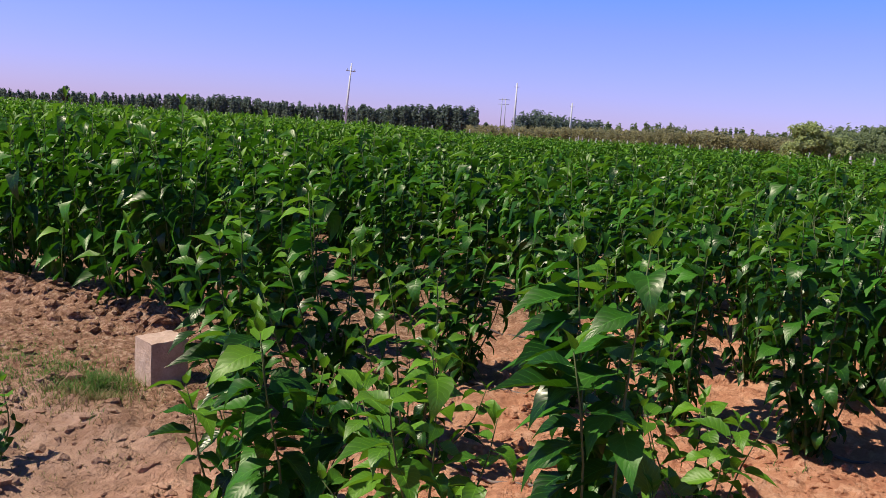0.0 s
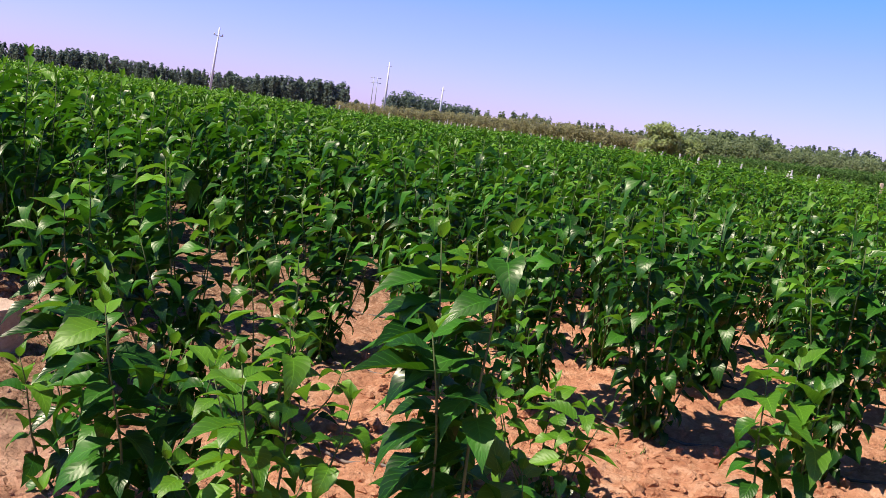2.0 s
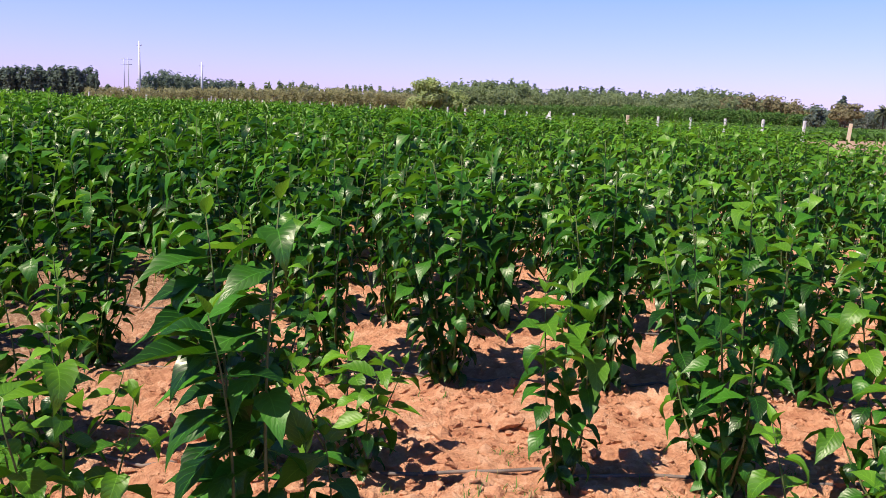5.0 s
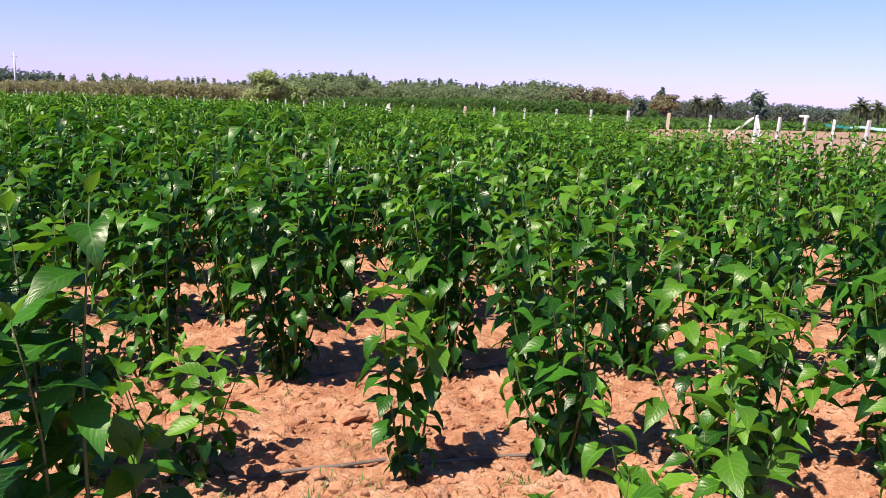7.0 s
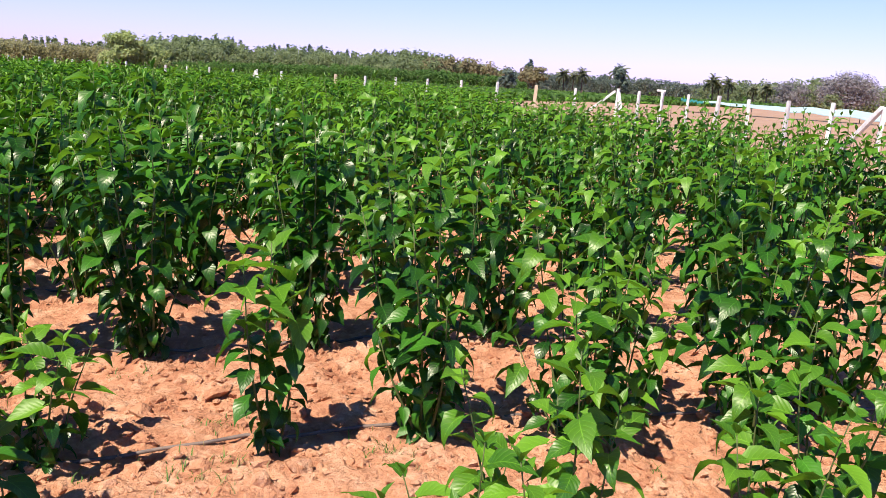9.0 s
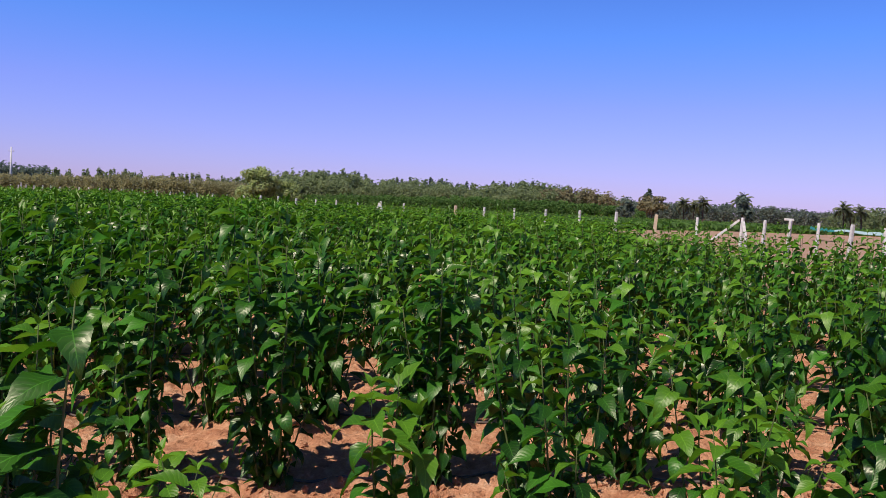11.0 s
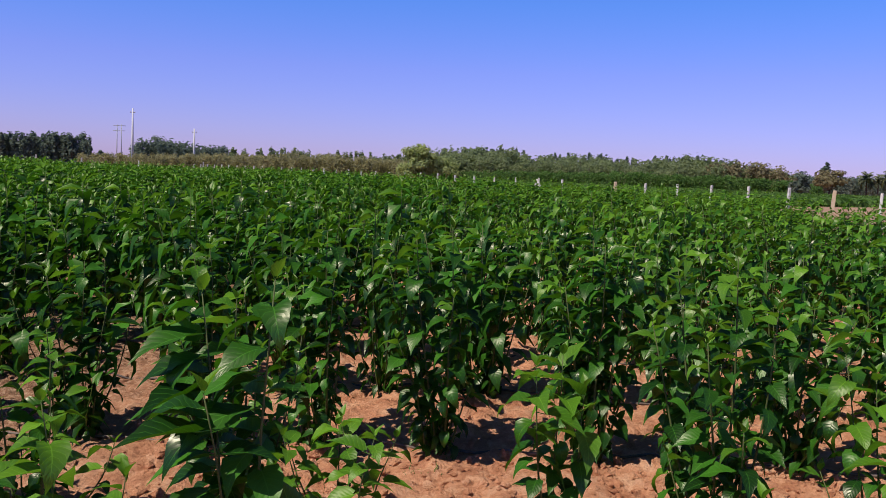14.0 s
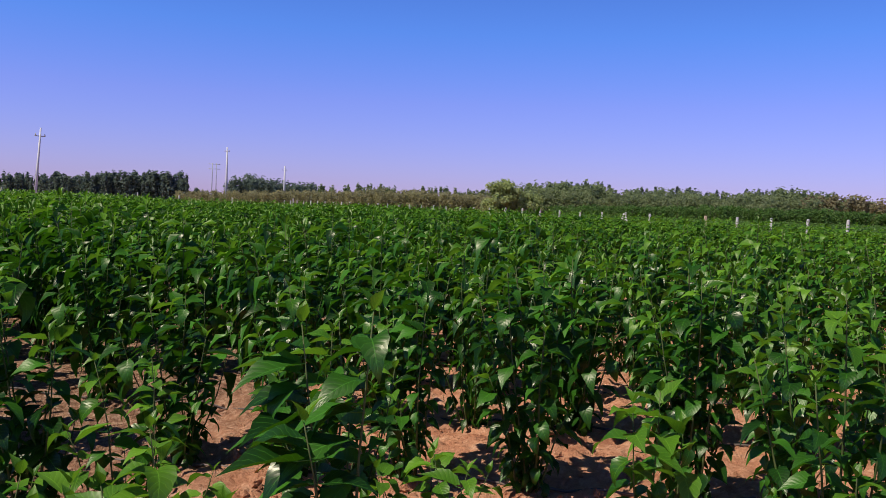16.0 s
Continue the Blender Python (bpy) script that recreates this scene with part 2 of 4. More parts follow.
def from_bmesh(name, bm, mat, smooth=False):
    me = bpy.data.meshes.new(name)
    bm.to_mesh(me)
    bm.free()
    me.materials.append(mat)
    if smooth:
        me.polygons.foreach_set("use_smooth", [True] * len(me.polygons))
    return me


def tube_arrays(points, radii, sides=6):
    """Verts and faces of a tapered tube along points."""
    pts = np.asarray(points, dtype=float)
    tang = np.gradient(pts, axis=0)
    tang /= np.linalg.norm(tang, axis=1, keepdims=True)
    ref = np.array([0.0, 0.0, 1.0]) if abs(tang[0][2]) < 0.8 else np.array([1.0, 0.0, 0.0])
    a = np.cross(tang, ref)
    a /= np.linalg.norm(a, axis=1, keepdims=True)
    b = np.cross(tang, a)
    ang = np.arange(sides) * 2 * math.pi / sides
    ring = a[:, None, :] * np.cos(ang)[None, :, None] + b[:, None, :] * np.sin(ang)[None, :, None]
    verts = (pts[:, None, :] + ring * np.asarray(radii)[:, None, None]).reshape(-1, 3)
    faces = []
    for i in range(len(pts) - 1):
        for j in range(sides):
            k = (j + 1) % sides
            faces.append((i * sides + j, i * sides + k, (i + 1) * sides + k, (i + 1) * sides + j))
    faces.append(tuple(range(sides - 1, -1, -1)))
    faces.append(tuple((len(pts) - 1) * sides + j for j in range(sides)))
    return verts, faces


def joined(pieces):
    """One verts and faces pair out of many."""
    vs, fs, at = [], [], 0
    for v, f in pieces:
        vs.append(np.asarray(v))
        fs += [tuple(i + at for i in q) for q in f]
        at += len(v)
    return np.concatenate(vs), fs


def lattice(seed, size=64):
    return np.random.RandomState(seed).rand(size, size)


LATTICES = [lattice(40 + i) for i in range(6)]


def value_noise(x, y, scale, layer):
    """Smooth noise from 0 to 1 over the plane."""
    g = LATTICES[layer % 6]
    n = g.shape[0]
    u, v = x * scale + 17.3 * layer, y * scale + 5.1 * layer
    i, j = np.floor(u).astype(int), np.floor(v).astype(int)
    fu, fv = u - i, v - j
    fu, fv = fu * fu * (3 - 2 * fu), fv * fv * (3 - 2 * fv)
    a, b, c, d = g[i % n, j % n], g[(i + 1) % n, j % n], g[i % n, (j + 1) % n], g[(i + 1) % n, (j + 1) % n]
    return a * (1 - fu) * (1 - fv) + b * fu * (1 - fv) + c * (1 - fu) * fv + d * fu * fv


# ---------------- the plan of the field ----------------
ROW_ANGLE = radians(-27.0)
ALONG = np.array([math.cos(ROW_ANGLE), math.sin(ROW_ANGLE)])
ACROSS = np.array([-math.sin(ROW_ANGLE), math.cos(ROW_ANGLE)])
ROW_GAP, FIRST_ROW, PLANT_GAP = 1.2, 3.17, 0.66


def on_row(s, n):
    p = ALONG * s + ACROSS * n
    return float(p[0]), float(p[1])


CORNER = np.array([30.6, 21.2])          # the fence's corner post
FENCE_AWAY = np.array([-0.217, 0.976])   # the long side runs away from the corner
FENCE_NEAR = np.array([-0.485, -0.875])   # the short side comes towards the camera


def ground_height(x, y):
    x, y = np.asarray(x, dtype=float), np.asarray(y, dtype=float)
    r = np.hypot(x - 1.0, y - 3.0)
    near = np.clip(1.6 - r / 22.0, 0.0, 1.0)
    rim = np.minimum(np.minimum(x + 3.9, 5.9 - x), np.minimum(y - 0.8, 7.3 - y))
    fine = np.clip(rim / 0.8, 0.0, 1.0)
    n = x * ACROSS[0] + y * ACROSS[1]
    s = x * ALONG[0] + y * ALONG[1]
    h = 0.05 * (value_noise(x, y, 0.8, 0) - 0.5) + fine * 0.045 * (value_noise(x, y, 3.1, 1) - 0.5)
    lump = value_noise(x, y, 8.0, 2)
    # broken crust: small flat plates with sudden edges
    h += fine * 0.016 * (np.floor(5 * value_noise(x, y, 6.5, 5)) / 5 + 0.6 * np.floor(4 * value_noise(x, y, 14.0, 0)) / 4)
    crumb = np.abs(2 * value_noise(x, y, 10.0, 4) - 1) * 0.6 + np.abs(2 * value_noise(x, y, 23.0, 5) - 1) * 0.4
    h += fine * 0.038 * (crumb - 0.4) * (0.4 + value_noise(x, y, 1.7, 3))
    h += fine * 0.06 * np.clip(lump - 0.42, 0, 1) + fine * 0.02 * (value_noise(x, y, 19.0, 3) - 0.5)
    # the broken bank in front of the second row, past the end of the first
    bank = np.exp(-((n - 4.12) / 0.22) ** 2) * np.clip((-3.1 - s) / 0.5, 0, 1)
    h += bank * (0.05 + 0.16 * value_noise(x, y, 5.5, 4))
    return h * near


# ---------------- ground ----------------


def graded(lo, hi, step, far):
    inner = list(np.arange(lo, hi, step))
    up, down, d = [hi], [lo - step], step
    while up[-1] < far:
        d *= 1.18
        up.append(up[-1] + d)
    d = step
    while down[-1] > -far:
        d *= 1.18
        down.append(down[-1] - d)
    return np.array(down[::-1] + inner + up)


def build_ground():
    gx, gy = graded(-3.8, 5.8, 0.021, 2600.0), graded(0.9, 7.2, 0.021, 2600.0)
    X, Y = np.meshgrid(gx, gy)
    Z = ground_height(X, Y)
    nx, ny = len(gx), len(gy)
    i = np.arange(ny - 1)[:, None] * nx + np.arange(nx - 1)[None, :]
    quads = np.stack([i, i + 1, i + nx + 1, i + nx], -1).reshape(-1, 4)
    ob = new("ground", mesh_data("ground", np.stack([X, Y, Z], -1), quads.tolist(), SOIL))
    tagged(ob, "dry cracked orange-red field soil with clods", "ground", kind="structure")


build_ground()

# ---------------- mulberry leaves ----------------
LEAF_T = (0.0, 0.05, 0.13, 0.24, 0.36, 0.48, 0.60, 0.71, 0.81, 0.90, 1.0)
LEAF_W = (0.08, 0.19, 0.25, 0.275, 0.265, 0.225, 0.175, 0.115, 0.065, 0.028, 0.0)


def leaf_arrays(rows, droop, fold, wave, stalk=0.22, teeth=0.06, twist=0.0):
    """A heart-shaped pointed leaf of length 1 along +y, folded on its midrib, with its stalk. rows: how many steps along it."""
    ts = np.linspace(0, 1, rows)
    verts, uvs, faces = [], [], []
    y, z, a = stalk, 0.0, 0.15
    last = 0.0
    for k, t in enumerate(ts):
        step = t - last
        last = t
        a -= droop * step * 1.6
        y += step * math.cos(a)
        z += step * math.sin(a)
        w = float(np.interp(t, LEAF_T, LEAF_W)) * (1 + (teeth if k % 2 else -teeth))
        up = fold * w + wave * math.sin(t * 11.0) * w
        down = fold * w - wave * math.sin(t * 9.0 + 1.0) * w
        back = -0.10 * max(0.0, 1 - t * 6)
        verts += [(-w, y + back, z + up + twist * t * w), (0.0, y, z), (w, y + back, z + down - twist * t * w)]
        uvs += [(0.0, t), (0.5, t), (1.0, t)]
    for k in range(rows - 1):
        a0, b0 = 3 * k, 3 * k + 3
        faces += [(a0, a0 + 1, b0 + 1, b0), (a0 + 1, a0 + 2, b0 + 2, b0 + 1)]
    at = len(verts)
    verts += [(-0.012, 0, 0), (0.012, 0, 0), (0.0, 0, -0.018), (-0.009, stalk, 0.0), (0.009, stalk, 0.0), (0.0, stalk + 0.01, -0.012)]
    uvs += [(0.5, 0.0)] * 6
    faces += [(at, at + 1, at + 4, at + 3), (at + 1, at + 2, at + 5, at + 4), (at + 2, at, at + 3, at + 5), (at + 3, at + 4, 1)]
    return np.array(verts), faces, np.array(uvs)


KINDS = [(0.45, 0.40, 0.10, 0.0), (0.85, 0.30, 0.14, 0.25), (0.25, 0.55, 0.08, -0.2), (1.3, 0.48, 0.12, 0.1), (0.6, 0.22, 0.18, -0.35)]
NEAR_LEAVES = [leaf_arrays(10, d, f, w, 0.2, 0.05, tw) for d, f, w, tw in KINDS]
MID_LEAVES = [leaf_arrays(4, d, f, w, 0.2, 0.0, tw) for d, f, w, tw in KINDS]
FAR_LEAVES = []
for d, f, w, tw in KINDS:
    v = np.array([(0, 0.1, 0), (-0.32, 0.45, 0.14 * f), (0, 0.65, -0.12 * d), (0.32, 0.45, 0.14 * f), (0, 1.18, -0.5 * d)])
    FAR_LEAVES.append((v, [(0, 2, 1), (0, 3, 2), (1, 2, 4), (2, 3, 4)], np.array([(0.5, 0), (0, 0.3), (0.5, 0.5), (1, 0.3), (0.5, 1)])))
LEAF_MESHES = [mesh_data("leaf", v, f, LEAF, u) for v, f, u in NEAR_LEAVES]
YOUNG_MESHES = [mesh_data("leaf", v, f, YOUNG, u) for v, f, u in NEAR_LEAVES]


def leaf_frame(at, azimuth, lift, roll, size):
    """The place and turn of a leaf: azimuth and lift of its stalk."""
    return Matrix.Translation(at) @ Euler((lift, roll, azimuth)).to_matrix().to_4x4() @ Matrix.Diagonal((size, size, size, 1))


WIND = 2.75      # the breeze carries leaf tips towards -x
AGE_Q = (0.0, 0.15, 0.4, 0.78, 0.92, 1.0)
AGE_SIZE = (0.5, 0.62, 0.78, 1.0, 0.92, 0.55)
AGE_LIFT = (-0.8, -0.65, -0.38, -0.08, 0.28, 0.8)


def bush_plan(rng, height, stems, leaf_size, density=1.0, wide=0.2, tender=0.9, breeze=0.7, hang=0.0, low=0):
    """Stems as (points, radii) and leaves as (matrix, kind, young) of one bush with its foot at the origin.
    A few upright shoots carry single leaves all the way up: old ones hang, young ones stand."""
    shoots, leaves = [], []
    away = 6.28 * rng.random()
    for k in range(stems + low):
        # the last ones are short side shoots that close the bush towards the ground
        side = k >= stems
        az = away + 2 * math.pi * (k + rng.uniform(-0.3, 0.3)) / (low if side else stems)
        top = height * (1.0 if k == 0 else rng.uniform(0.3, 0.58) if side else rng.uniform(0.7, 0.99))
        spread = wide * (rng.uniform(0.0, 0.25) if k == 0 else rng.uniform(0.8, 1.3) if side else rng.uniform(0.4, 1.2))
        start = 0.0 if stems == 1 else rng.uniform(0.01, 0.04)
        wob, lean = rng.uniform(0, 6.28), rng.uniform(0.0, 0.07) * top
        pts = []
        for q in np.linspace(0, 1, 7):
            out = start + spread * q ** 0.85
            pts.append((math.cos(az) * out + 0.014 * math.sin(6 * q + wob) - lean * q * q, math.sin(az) * out + 0.014 * math.cos(5 * q + wob), -0.04 + (top + 0.04) * q))
        pts = np.array(pts)
        shoots.append((pts, np.linspace(0.0062, 0.0016, 7) * (0.6 + 0.5 * height)))
        count = max(5, int(round(top / 0.044 * density)))
        turn = rng.uniform(0, 6.28)
        for i in range(count):
            q = 0.09 + 0.89 * (i + rng.uniform(0.2, 0.8)) / count
            turn += 2.4 + rng.uniform(-0.5, 0.5)
            p = Vector([float(np.interp(q * 6, range(7), pts[:, c])) for c in range(3)])
            young = q > tender
            w = breeze * rng.uniform(0.1, 1.5) * q
            a = math.atan2(math.sin(turn) + w * math.sin(WIND), math.cos(turn) + w * math.cos(WIND))
            lift = float(np.interp(q, AGE_Q, AGE_LIFT)) + rng.gauss(0.0, 0.24) - hang * rng.uniform(0.2, 1.0) * (1 - q * q)
            # blown leaves stream flat along the wind
            flat = min(0.8, 0.55 * w)
            lift = lift * (1 - flat) - 0.12 * flat
            size = leaf_size * float(np.interp(q, AGE_Q, AGE_SIZE)) * rng.uniform(0.72, 1.2)
            leaves.append((leaf_frame(p, a - math.pi / 2, lift, rng.uniform(-0.55, 0.55) / (1 + w), size), rng.randrange(len(KINDS)), young))
        for i in range(2):
            leaves.append((leaf_frame(Vector(pts[-1]), turn + 2.6 * i, 1.0, 0.0, leaf_size * 0.36), 2, True))
    return shoots, leaves


def leaves_mesh(name, leaves, templates, mats):
    """All leaves as one mesh; mats: for old and young leaves."""
    vs, us, fs, at, young_faces = [], [], [], 0, []
    for m, kind, young in leaves:
        v, f, u = templates[kind]
        M = np.array(m)
        vs.append(v @ M[:3, :3].T + M[:3, 3])
        us.append(u)
        fs += [tuple(i + at for i in q) for q in f]
        young_faces += [1 if young else 0] * len(f)
        at += len(v)
    me = mesh_data(name, np.concatenate(vs), fs, mats, np.concatenate(us))
    me.polygons.foreach_set("material_index", young_faces)
    return me


def stem_mesh(points, radii, sides=6):
    return mesh_data("stem", *tube_arrays(points, radii, sides), STEM)


def near_bush(x, y, height, seed, stems=4, leaf_size=0.18, label="", tender=0.86, breeze=0.4, hang=0.15, density=1.0, wide=0.24):
    """A bush close to the camera, each of its leaves a piece of its own."""
    rng = random.Random(seed)
    root = new("mulberry_bush")
    root.location = (x, y, float(ground_height(x, y)))
    tagged(root, label or "leafy green mulberry bush rooted in red soil", "bush", "mulberry bushes in the field")
    shoots, leaves = bush_plan(rng, height, stems, leaf_size, density, wide, tender, breeze, hang, 0 if height < 0.7 or stems < 4 else 3)
    for pts, radii in shoots:
        part("stem", stem_mesh(pts, radii), root)
    for m, kind, young in leaves:
        ob = part("leaf", (YOUNG_MESHES if young else LEAF_MESHES)[kind], root)
        ob.matrix_basis = m
    return root


SMALL = "small young mulberry bush rooted in red soil"
TALL = "tall large-leaved mulberry bush rooted in red soil"
FRESH = "fresh light-green young mulberry bush in red soil"
THIN = "slender mulberry plant with large drooping leaves"
# along the row, across it, height, stems, leaf size, label, share below the tender top, breeze
NEAR_PLANTS = [
    (-3.05, 2.05, 0.34, 3, 0.129, SMALL, 0.8, 0.6), (-1.60, 2.12, 0.86, 5, 0.185, TALL, 0.93, 1.0), (-1.08, 2.10, 0.84, 5, 0.142, FRESH, 0.4, 0.5),
    (-0.56, 2.12, 1.16, 3, 0.195, TALL, 0.97, 1.8), (-2.0, 2.3, 0.6, 3, 0.146, SMALL, 0.8, 0.6),
    (0.72, 1.88, 0.62, 5, 0.125, FRESH, 0.3, 0.2), (1.03, 1.96, 0.84, 5, 0.133, FRESH, 0.4, 0.2), (1.62, 1.82, 0.70, 5, 0.133, SMALL, 0.5, 0.2),
    (2.0, 2.1, 0.8, 5, 0.138, "", 0.7, 0.4), (2.45, 1.95, 0.92, 5, 0.142, "", 0.7, 0.4), (2.95, 2.0, 0.98, 5, 0.142, "", 0.7, 0.4),
    (-2.75, 3.2, 1.0, 6, 0.159, TALL, 0.9, 0.9), (-2.18, 3.17, 1.14, 5, 0.159, TALL, 0.9, 0.9), (-1.66, 3.15, 0.86, 5, 0.129, "", 0.7, 0.5),
    (-0.86, 3.2, 1.0, 5, 0.146, "", 0.85, 0.9), (-0.44, 3.16, 0.54, 6, 0.145, SMALL, 0.5, 0.3), (-0.40, 2.30, 0.52, 3, 0.165, "", 0.9, 0.8),
    (0.38, 3.14, 0.82, 3, 0.165, THIN, 0.68, 0.5), (1.03, 3.18, 1.24, 6, 0.142, "", 0.85, 0.4), (1.60, 2.98, 0.94, 5, 0.142, "", 0.65, 0.3),
    (1.95, 3.25, 0.80, 4, 0.142, "", 0.7, 0.4), (2.45, 3.0, 1.16, 6, 0.142, "", 0.85, 0.4), (3.0, 3.12, 1.12, 6, 0.142, "", 0.85, 0.4),
    (-0.78, 4.40, 1.16, 6, 0.142, "", 0.92, 0.8), (-1.38, 4.36, 1.1, 5, 0.142, "", 0.92, 0.8),
    (-0.12, 4.36, 1.22, 7, 0.142, "", 0.92, 0.7), (0.69, 4.36, 1.32, 8, 0.142, "", 0.92, 0.7),
]
for k, (s, n, h, stems, size, label, tender, breeze) in enumerate(NEAR_PLANTS):
    near_bush(*on_row(s, n), h, 100 + k, stems, size, label, tender, breeze, hang=0.15, density=1.25, wide=0.14 if label is THIN else 0.22)

# ---------------- the rest of the field ----------------
VARIANTS = []


def make_variants():
    for k in range(10):
        rng = random.Random(500 + k)
        # the first five kinds are small-leaved, the others older and blown, with larger leaves
        older = k >= 5
        shoots, leaves = bush_plan(rng, 1.0, 7 + k % 2, 0.186 if older else 0.142, 1.25 if older else 1.3, 0.33 if older else 0.29, 0.94 if older else 0.86, 1.5 if older else 1.0, 0.1, 2)
        VARIANTS.append(([stem_mesh(p, r, 5) for p, r in shoots[:-2]] + [mesh_data("side_shoot", *tube_arrays(*sh, 5), SHOOT) for sh in shoots[-2:]], leaves_mesh("foliage", leaves, MID_LEAVES, (LEAF, YOUNG)), leaves))


make_variants()


EDGE_AZ, EDGE_R = (45.0, 46.5, 48.5, 52.0, 56.0, 62.0, 70.0, 84.0), (90.0, 38.0, 25.0, 20.5, 17.5, 15.0, 13.0, 11.5)


def inside(x, y):
    """Whether a plant stands within the fences."""
    d = np.array([x, y]) - CORNER
    n1 = np.array([FENCE_AWAY[1], -FENCE_AWAY[0]])
    az, r = math.degrees(math.atan2(x, y)), math.hypot(x, y)
    # the rows stop short of a bare strip along the near fence
    if r > float(np.interp(az, EDGE_AZ, EDGE_R)):
        return False
    return d @ n1 < -1.3


def bush_height(x, y, rng):
    az = math.degrees(math.atan2(x, y))
    tall = min(1.0, max(0.0, (4.0 - az) / 14.0))
    far = min(1.0, max(0.0, (az - 2.0) / 14.0)) * min(1.0, max(0.0, (math.hypot(x, y) - 3.5) / 5.0))
    far *= 1.0 if az < 40 else 0.8
    return min(1.46, (1.19 + 0.25 * tall + 0.11 * far) * rng.uniform(0.78, 1.13))


def plan_field():
    rng = random.Random(77)
    spots = []
    for row in range(-1, 64):
        n = FIRST_ROW + ROW_GAP * row
        shift = rng.uniform(-0.26, 0.26)
        for k in range(-110, 90):
            s = k * PLANT_GAP + rng.uniform(-0.12, 0.12) + shift
            x, y = on_row(s, n + rng.uniform(-0.07, 0.07))
            h = bush_height(x, y, rng)
            if row <= 0:
                if s < 3.4 or (row < 0 and s < 2.8):
                    continue
            if row == 1 and -2.05 < s < 1.05:
                continue
            az, r = math.degrees(math.atan2(x, y)), math.hypot(x, y)
            if not -38 < az < 84 or r > 74 or y < -2 or not inside(x, y):
                continue
            # plants are missing here and there, so that bare soil shows between them
            if n < 6.0 and min(abs(s - q * n) for q in (0.645, 0.385, -0.43)) < 0.06:
                continue
            if rng.random() < 0.04:
                continue
            spots.append((r, x, y, h, rng.randrange(5) + (5 if az + rng.uniform(-12, 12) < 28 else 0), rng.uniform(0, 6.28)))
    return sorted(spots)


SPOTS = plan_field()
ONE_BY_ONE = 240


def field_bushes():
    made = {}
    for r, x, y, h, v, turn in SPOTS[:ONE_BY_ONE]:
        # small turns keep the leaves blown one way
        m = Matrix.Translation((x, y, float(ground_height(x, y)))) @ Euler((0, 0, (turn - math.pi) * 0.16)).to_matrix().to_4x4()
        root = new("mulberry_bush")
        stems, foliage, _ = VARIANTS[v]
        for me in stems:
            part(me.name.split(".")[0], me, root)
        part("foliage", foliage, root)
        w = 1.0 + 0.14 * math.sin(turn * 3)
        root.matrix_basis = m
        root.scale = (w, w, h)
        tagged(root, "tall dense mulberry bush in the field" if h > 1.2 else "leafy green mulberry bush in its row", "bush", "mulberry bushes in the field")


field_bushes()


def far_field():
    """The farther rows as one mesh of leaves, coarser with distance."""
    rng = random.Random(9)
    packs = []
    for _, _, leaves in VARIANTS:
        M = np.array([np.array(m) for m, _, _ in leaves])
        packs.append((M, np.array([k for _, k, _ in leaves]), np.array([y for _, _, y in leaves])))
    V = np.array([t[0] for t in FAR_LEAVES])
    F = np.array(FAR_LEAVES[0][1])
    UV = FAR_LEAVES[0][2]
    out_v, out_y = [], []
    for r, x, y, h, v, turn in SPOTS[ONE_BY_ONE:]:
        M, K, Yg = packs[v]
        share = 0.8 if r < 22 else 0.44 if r < 36 else 0.2
        grow = 1.05 if r < 22 else 1.35 if r < 36 else 2.05
        pick = np.array([i for i in range(len(K)) if rng.random() < share * (0.6 + 0.8 * M[i, 2, 3])])
        m, k = M[pick], K[pick]
        c, s = math.cos((turn - math.pi) * 0.16), math.sin((turn - math.pi) * 0.16)
        R = np.array([[c, -s, 0], [s, c, 0], [0, 0, 1]])
        pts = np.einsum("nij,nvj->nvi", m[:, :3, :3], V[k]) * grow + m[:, None, :3, 3] * np.array([1.05, 1.05, h])
        out_v.append((pts @ R.T + np.array([x, y, 0.0])).reshape(-1, 3))
        out_y.append(Yg[pick])
    vs, young = np.concatenate(out_v), np.concatenate(out_y)
    n = len(vs) // 5
    faces = (np.arange(n)[:, None, None] * 5 + F[None]).reshape(-1, 3)
    me = mesh_data("mulberry_field", vs, faces.tolist(), (FAR_LEAF, YOUNG), np.tile(UV, (n, 1)), False)
    me.polygons.foreach_set("material_index", np.repeat(young.astype(int), 4))
    tagged(new("mulberry_field", me), "farther rows of green mulberry bushes", "crop field", kind="stuff")


far_field()

# ---------------- drip pipes ----------------


def drip_pipe(row, s0, s1):
    rng = random.Random(row + 60)
    pts = []
    for s in np.arange(s0, s1, 0.16):
        n = FIRST_ROW + 0.05 + ROW_GAP * row + 0.05 * math.sin(s * 1.3 + row) + rng.uniform(-0.008, 0.008)
        x, y = on_row(s, n)
        pts.append((x, y, float(ground_height(x, y)) + 0.009))
    root = new("drip_pipe", mesh_data("drip_pipe", *tube_arrays(pts, [0.008] * len(pts), 8), PIPE))
    tagged(root, "thin dusty black drip pipe lying along a row", "irrigation pipe", "drip pipes along the rows")


drip_pipe(0, -2.9, 7.5)
for row in range(1, 7):
    drip_pipe(row, -6.0, 6.5)

# ---------------- the stone block and the ground's litter ----------------


